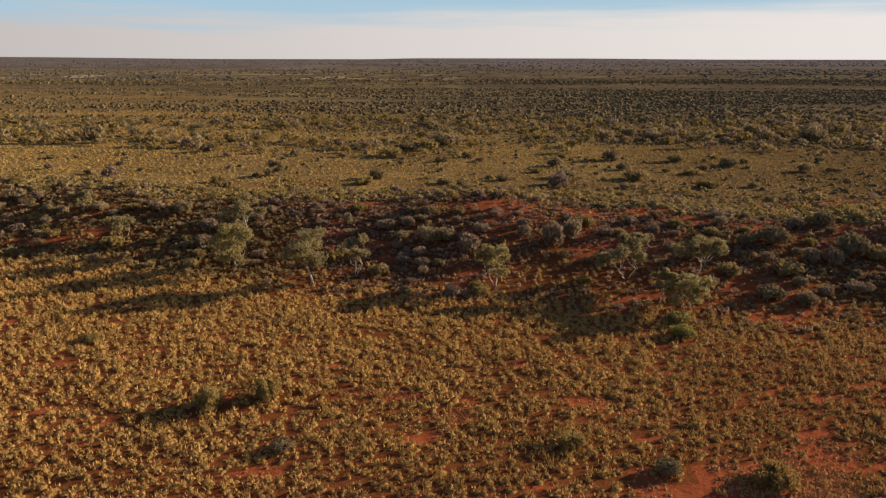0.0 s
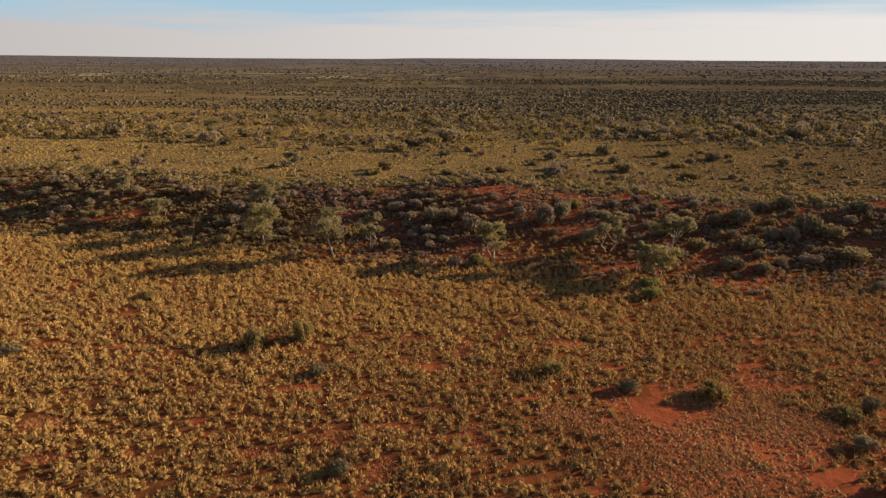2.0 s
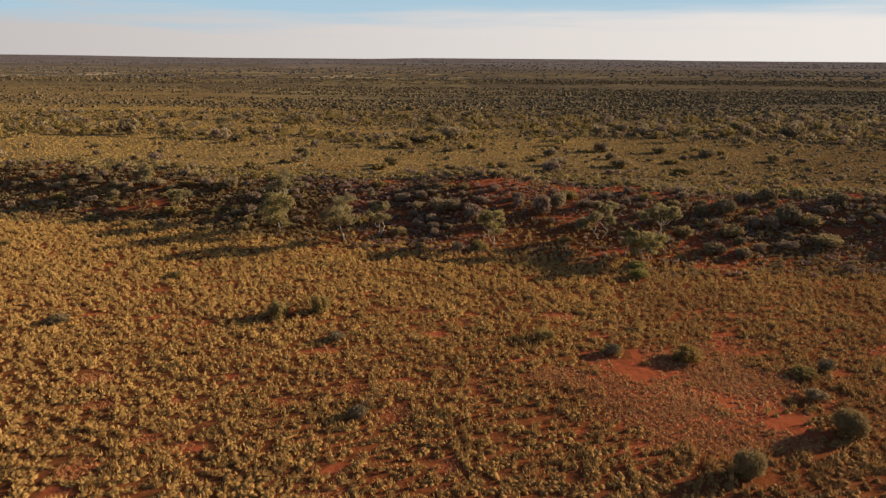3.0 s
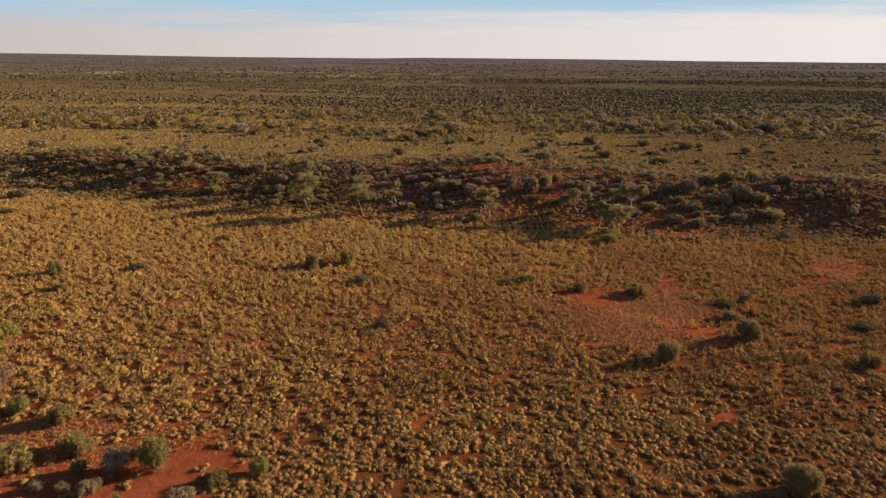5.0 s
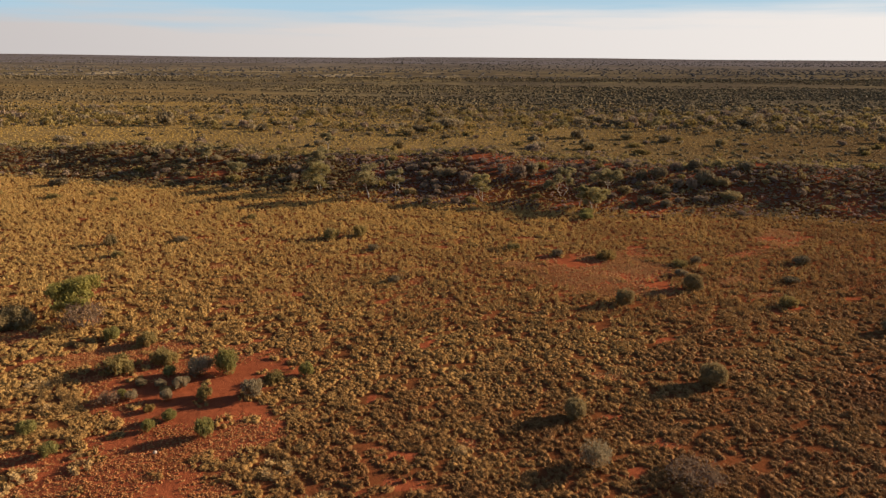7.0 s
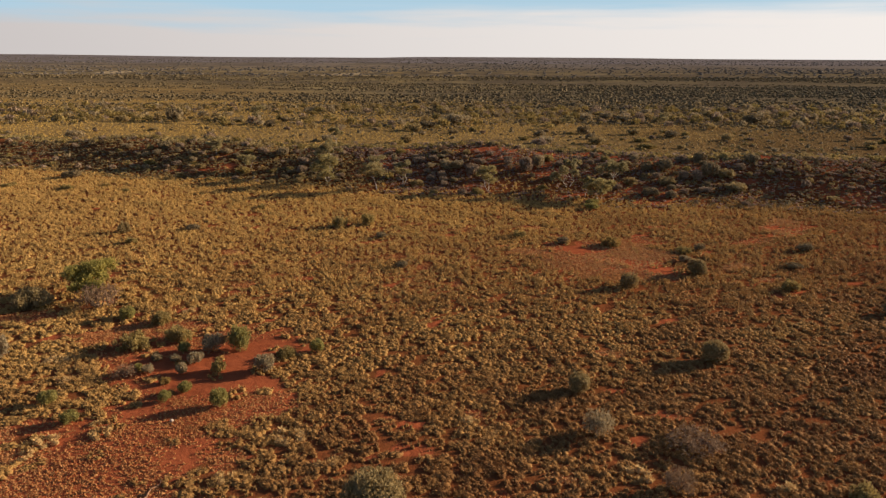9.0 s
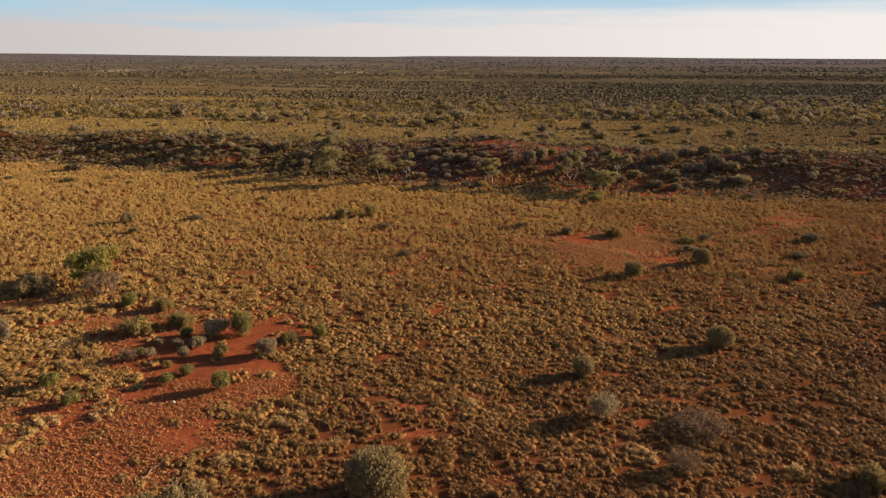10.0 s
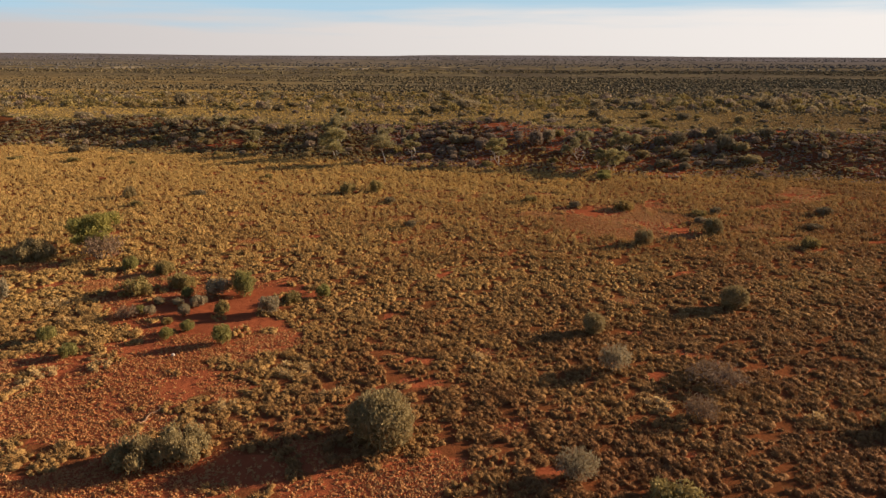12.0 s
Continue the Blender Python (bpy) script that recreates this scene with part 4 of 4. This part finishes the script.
SWALE_EAST = [
    ("dark", 15.0, 127.9, 3.9, 1.4), ("dusky", 25.7, 123.1, 4.9, 2.5), ("brown", 2.8, 123.8, 3.8, 1.3), ("olive", -13.6, 123.8, 4.9, 1.7), ("dark", 44.8, 158.2, 5.0, 2.9), ("olive", 57.5, 136.5, 4.6, 1.6), ("dark", 69.8, 146.5, 5.4, 2.2), ("brown", 43.0, 128.6, 6.1, 2.1), ("dark", 120.2, 204.1, 9.1, 3.5), ("brown", 113.9, 230.4, 8.1, 2.9), ("brown", 82.4, 201.7, 5.4, 1.9), ("olive", 55.0, 121.1, 4.9, 1.7), ("grey", 55.3, 205.6, 5.5, 3.3), ("grey", 65.0, 214.5, 5.7, 3.0), ("grey", 69.6, 204.5, 6.2, 2.9), ("brown", 64.3, 120.6, 3.0, 1.1), ("brown", -77.8, 193.6, 4.2, 1.5), ("brown", -97.3, 161.9, 3.6, 1.2),
]


def dune_scrub():
    rng = np.random.default_rng(21)
    known = DUNE_WEST + DUNE_MIDDLE + DUNE_EAST + DUNE_FAR_EAST
    for kind, x, y, w, h in known:
        shrub(kind, x, y, w, h, DUNE_WORDS[kind], "shrubs on the dune", stems_shown=2, fine=False)
    taken = np.array([(x, y, w) for _, x, y, w, _ in known] + [(g[1], g[2], 2.5) for g in GUMS])
    p = jitter_grid(rng, -110, 100, 44, 122, 2.2, 0.48)
    rest, count = {"dark": [], "grey": [], "olive": [], "dusky": [], "brown": []}, 0
    for x, y in p:
        t = (y - foot_line(x)) / (crest_line(x) - foot_line(x))
        if not in_view(x, y, 4) or t < 0.06 or t > 1.45 + 0.9 * smooth(x, -10, 25) or bareness(np.array([x]), np.array([y]))[0] > 0.5:
            continue
        if rng.random() > 0.27 + 0.34 * smooth(t, 0.1, 0.5) + 0.20 * smooth(x, 25, 60) - 0.35 * smooth(x, -5, 15) * smooth(-t, -0.5, -0.3) + 0.26 * wave(x, y, 0.16, 1.0):
            continue
        kind = str(rng.choice(["olive", "dusky", "grey", "brown", "dusky", "sparse"] if x < -28 + 12 * wave(x, y, 0.1, 2.0) else ["dark", "brown", "dusky", "dusky"] if x > 24 else ["dark", "brown", "dusky", "dusky", "dusky", "grey", "sparse"]))
        w = 0.8 + 1.5 * rng.random() ** 2.2
        if t > 1.0:
            kind, w = str(rng.choice(["olive", "olive", "brown", "dusky"])), 0.9 + 1.3 * rng.random() ** 2
            if rng.random() > 1.9 + 0.7 * smooth(x, -5, 25) - t:
                continue
        h = w * (0.40 + 0.22 * rng.random())
        if np.any(np.hypot(taken[:, 0] - x, taken[:, 1] - y) < 0.45 * (taken[:, 2] + w)):
            continue
        if count < 110 and abs(x) < 66 and t < 1.0 and w > 1.4:
            count += 1
            shrub(kind, float(x), float(y), w, h, DUNE_WORDS[kind], "shrubs on the dune", stems_shown=2, fine=False)
        else:
            rest["dark" if kind == "sparse" else kind].append((x, y, w / 2, h))
    for k, mat, words in (("dark", M_DARK, "low dark brown-green scrub covering the dune"), ("grey", M_GREY, "low grey-green scrub covering the dune"), ("dusky", M_DUSKY, "low dusky grey-brown scrub covering the dune"), ("olive", M_OLIVE, "low olive scrub along the dune crest"), ("brown", M_BROWN, "low brown-olive scrub covering the dune")):
        a = np.array(rest[k]).reshape(-1, 4)
        joined_scrub("dune_scrub", words, 22, [clump(120 + s, 84, 0.26, 1.7) for s in range(6)], a[:, 0], a[:, 1], a[:, 2], a[:, 3], mat)
    # low heath between the bushes
    p = jitter_grid(rng, -110, 100, 40, 124, 0.86, 0.5)
    x, y = p[:, 0], p[:, 1]
    t = (y - foot_line(x)) / (crest_line(x) - foot_line(x))
    keep = in_view(x, y, 4) & (t > 0.02) & (t < 1.05) & (rng.random(len(x)) < 0.66 + 0.15 * smooth(-x, 0, 20) + 0.28 * smooth(t, 0.0, 0.4) + 0.2 * smooth(x, 25, 60) - 0.3 * smooth(x, -5, 15) * smooth(-t, -0.5, -0.25) + 0.4 * wave(x, y, 0.22, 2.0))
    keep &= (bareness(x, y) < 0.5) | (rng.random(len(x)) < 0.42)
    x, y, t = x[keep], y[keep], t[keep]
    r = 0.26 + 0.36 * rng.random(len(x)) ** 1.7
    h = r * (0.5 + 0.35 * rng.random(len(x)))
    dark = rng.random(len(x)) < 0.16 + 0.5 * smooth(x, 0, 40)
    west = ~dark & (x < -18 + 14 * wave(x, y, 0.12, 4.0))
    for q, mat, words in ((dark, M_DARK, "knee-high dark brown heath on the dune"), (west, M_BROWN, "knee-high brown-olive heath on the dune"), 
                          (~dark & ~west, M_HEATH, "knee-high grey heath and dry grass on the dune")):
        joined_scrub("dune_heath", words, 23, [clump(140 + s, 14, 0.42, 1.9) for s in range(6)], x[q], y[q], r[q], h[q], mat)
    # a close belt of olive heath over the crest and down its far side
    p = jitter_grid(rng, -120, 110, 60, 130, 1.15, 0.5)
    x, y = p[:, 0], p[:, 1]
    t = (y - foot_line(x)) / (crest_line(x) - foot_line(x))
    keep = in_view(x, y, 4) & (t > 0.98 + 0.06 * wave(x, y, 0.3, 1.0)) & (bareness(x, y) < 0.5) & (rng.random(len(x)) < 0.95 + 0.3 * wave(x, y, 0.25, 2.0) - 0.9 * smooth(t, 1.45 + 0.25 * wave(x, y, 0.09, 5.0), 2.0))
    x, y = x[keep], y[keep]
    r = 0.40 + 0.45 * rng.random(len(x)) ** 1.5
    green = rng.random(len(x)) < 0.5 + 0.5 * wave(x, y, 0.15, 0.5)
    for q, mat, words in ((green, M_OLIVE, "knee-high olive heath along the dune crest"), (~green, M_BROWN, "knee-high brown-olive heath along the dune crest")):
        joined_scrub("crest_heath", words, 24, [cushion(240 + s, 1, 5) for s in range(8)], x[q], y[q], r[q], r[q] * 0.75, mat)


dune_scrub()


# ---- shrubs of the swale behind the dune ----
def swale_scrub():
    rng = np.random.default_rng(31)
    known = SWALE_WEST + SWALE_EAST
    words = {k: v.replace("dune shrub", "shrub in yellow grass") for k, v in DUNE_WORDS.items()}
    for kind, x, y, w, h in known:
        shrub(kind, x, y, w, h, words[kind], "shrubs behind the dune", stems_shown=1, fine=False)
    taken = np.array([(x, y, w) for _, x, y, w, _ in known])
    p = jitter_grid(rng, -230, 230, 106, 290, 5.0, 0.5)
    rest, count = {"brown": [], "grey": [], "olive": [], "dusky": []}, 0
    for x, y in p:
        if not in_view(x, y, 4) or rng.random() > (0.3 + 0.7 * smooth(y, 160, 195)) * (0.36 + 0.40 * smooth(y, 150, 220) * (0.5 + 0.5 * smooth(x, -70, 30)) + 0.2 * smooth(x, 40, 110) + 0.6 * wave(x * 0.5, y * 1.5, 0.07, 1.0)):
            continue
        kind = str(rng.choice(["olive", "olive", "brown", "dusky", "grey"]))
        w = 1.2 + 4.2 * rng.random() ** 2.0
        h = w * (0.36 + 0.26 * rng.random())
        if np.any(np.hypot(taken[:, 0] - x, taken[:, 1] - y) < 0.5 * (taken[:, 2] + w)):
            continue
        if count < 60 and y < 165 and w > 1.6:
            count += 1
            shrub(kind, float(x), float(y), w, h, words[kind], "shrubs behind the dune", stems_shown=1, fine=False)
        else:
            rest[kind].append((x, y, w / 2, h))
    for k, mat in (("grey", M_GREY), ("dusky", M_DUSKY), ("olive", M_OLIVE), ("brown", M_BROWN)):
        a = np.array(rest[k]).reshape(-1, 4)
        joined_scrub("swale_scrub", "scattered rounded shrubs in yellow hummock grass", 32, [clump(160 + s, 74, 0.29, 1.6) for s in range(4)], a[:, 0], a[:, 1], a[:, 2], a[:, 3], mat)
    # knee-high heath among the grass, thicker towards the east
    p = jitter_grid(rng, -230, 230, 92, 300, 2.1, 0.5)
    x, y = p[:, 0], p[:, 1]
    keep = in_view(x, y, 4) & (y > crest_line(x) + 4) & (rng.random(len(x)) < (0.22 + 0.78 * smooth(y, 150, 195)) * (1 - 0.62 * smooth(-x, 5, 55)) * (0.28 + 0.2 * smooth(x, 30, 110) + 0.40 * smooth(y, 150, 220) * (0.4 + 0.6 * smooth(x, -70, 30)) + 0.6 * wave(x * 0.5, y * 1.5, 0.08, 3.0)))
    x, y = x[keep], y[keep]
    r = 0.35 + 0.65 * rng.random(len(x)) ** 1.6
    joined_scrub("swale_heath", "knee-high brown heath among yellow hummock grass", 33, [cushion(180 + s, 1, 3) for s in range(8)], x, y, r, r * (0.6 + 0.5 * rng.random(len(x))), M_SCRUB)


swale_scrub()


# ---- scrub out to the horizon ----
def far_scrub():
    rng = np.random.default_rng(41)
    n = 70000
    y = np.sqrt(rng.random(n) * (850.0 ** 2 - 330.0 ** 2) + 330.0 ** 2) - 66
    x = (rng.random(n) * 2 - 1) * (0.70 * (y + 66) + 20)
    ridge = np.exp(-(((y - 610 - 0.05 * x + 18 * np.sin(x * 0.006)) / 30) ** 2))
    thick = 0.46 + 0.3 * smooth(-y, -560, -400) * (1 - 0.8 * smooth(-x, 10, 140)) + 0.6 * ridge + 0.55 * wave(x * 0.35, y * 1.8, 0.03, 1.0) + 0.6 * wave(x * 0.4, y * 2.0, 0.085, 4.0) + 0.25 * smooth(x, -50, 200)
    keep = rng.random(n) < thick
    x, y, thick = x[keep], y[keep], thick[keep]
    r = 0.42 + 1.2 * rng.random(len(x)) ** 2.8 + 0.4 * smooth(thick, 0.6, 1.3) * rng.random(len(x))
    joined_scrub("far_scrub", "dark scattered scrub covering the far plain", 42, [cushion(s, 1, 0, 4) for s in range(14)], x, y, r, r * (0.6 + 0.5 * rng.random(len(x))), M_SCRUB)
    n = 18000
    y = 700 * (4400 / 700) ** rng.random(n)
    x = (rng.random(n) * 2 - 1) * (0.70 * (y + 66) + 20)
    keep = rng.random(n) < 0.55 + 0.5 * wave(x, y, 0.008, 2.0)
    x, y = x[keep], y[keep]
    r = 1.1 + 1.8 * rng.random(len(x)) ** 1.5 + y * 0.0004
    joined_scrub("distant_scrub", "distant dark scrub, greyed by painted haze, reaching the horizon", 43, [cushion(80 + s, 1, 0, 5) for s in range(6)], x, y, r, r * (0.5 + 0.4 * rng.random(len(x))), M_FAR_HAZED)


far_scrub()


# ---- a dead branch on the sand ----
def dead_branch():
    rng = np.random.default_rng(3)
    top = new("dead_branch")
    tagged(top, "bleached dead branch lying on red sand", "branch")
    top.matrix_world = pose(-17.95, -30.5, float(land(-17.95, -30.5)) + 0.07)
    v, t = tube(bent(rng, (-0.2, -0.95, 0), (0.2, 0.9, 0.06), 6, 0.03), np.linspace(0.085, 0.045, 6), 7)
    new("limb", mesh_of("limb", v, t, M_DEADWOOD, False)).parent = top
    v, t = tube(bent(rng, (0.05, 0.1, 0.03), (0.42, 0.3, 0.12), 4, 0.04), np.linspace(0.035, 0.015, 4), 6)
    new("twig", mesh_of("twig", v, t, M_DEADWOOD, False)).parent = top


dead_branch()


# ---- a pale stone on the sand ----
def stone(x, y, r):
    v, t = mound(np.random.default_rng(17), (0, 0), 1.0, 1.35, 9, 4)
    ob = new("stone", mesh_of("stone", v * r, t, bark_material("pale_stone", (0.44, 0.38, 0.33), (0.32, 0.26, 0.21)), False))
    ob.location = (x, y, float(land(x, y)) - 0.02)
    tagged(ob, "small pale grey rounded stone on red sand", "stone")


stone(-19.8, -22.6, 0.17)


# ---- single large tussocks and pale tufts on the bare sand ----
def tussock(seed, x, y, r, tall, lumps, label):
    v, t = hummock(300 + seed, 170, lumps, 0.04, 7, 3, 0.3, ring=lumps > 4)[:2]
    top = new("grass_tussock")
    tagged(top, label, "grass tussock", "large tussocks")
    top.matrix_world = Matrix.LocRotScale((x, y, float(land(x, y))), Euler((0, 0, seed * 1.3)), (r, r, tall))
    new("foliage", mesh_of("foliage", v, t, M_PALE)).parent = top


M_PALE = plant_material("pale_straw", (0.425, 0.269, 0.108), (0.550, 0.362, 0.154), (0.675, 0.475, 0.220), 1.8, 0.3, 0.5, False)
for i, (x, y, r, tall, lumps) in enumerate([(-24.0, -24.3, 0.85, 0.6, 5), (-25.0, -23.0, 0.5, 0.4, 3), (-27.2, -25.2, 0.85, 0.6, 5), (-27.8, -27.0, 0.65, 0.5, 5), (-11.0, -24.4, 1.25, 0.55, 6), (-14.0, -29.2, 0.7, 0.6, 3),
                                           (1.6, -21.8, 0.7, 0.5, 4), (-31.0, -16.5, 0.9, 0.6, 4), (-33.5, -12.5, 1.0, 0.6, 5), (-26.5, -1.0, 0.8, 0.55, 3), (12.0, -28.5, 0.9, 0.6, 5), (20.5, -29.5, 0.8, 0.5, 4), (-8.0, -27.5, 0.9, 0.6, 4)]):
    tussock(i, x, y, r, tall, lumps, "large pale straw tussock ring on red sand" if lumps > 4 else "large pale straw tussock on red sand")
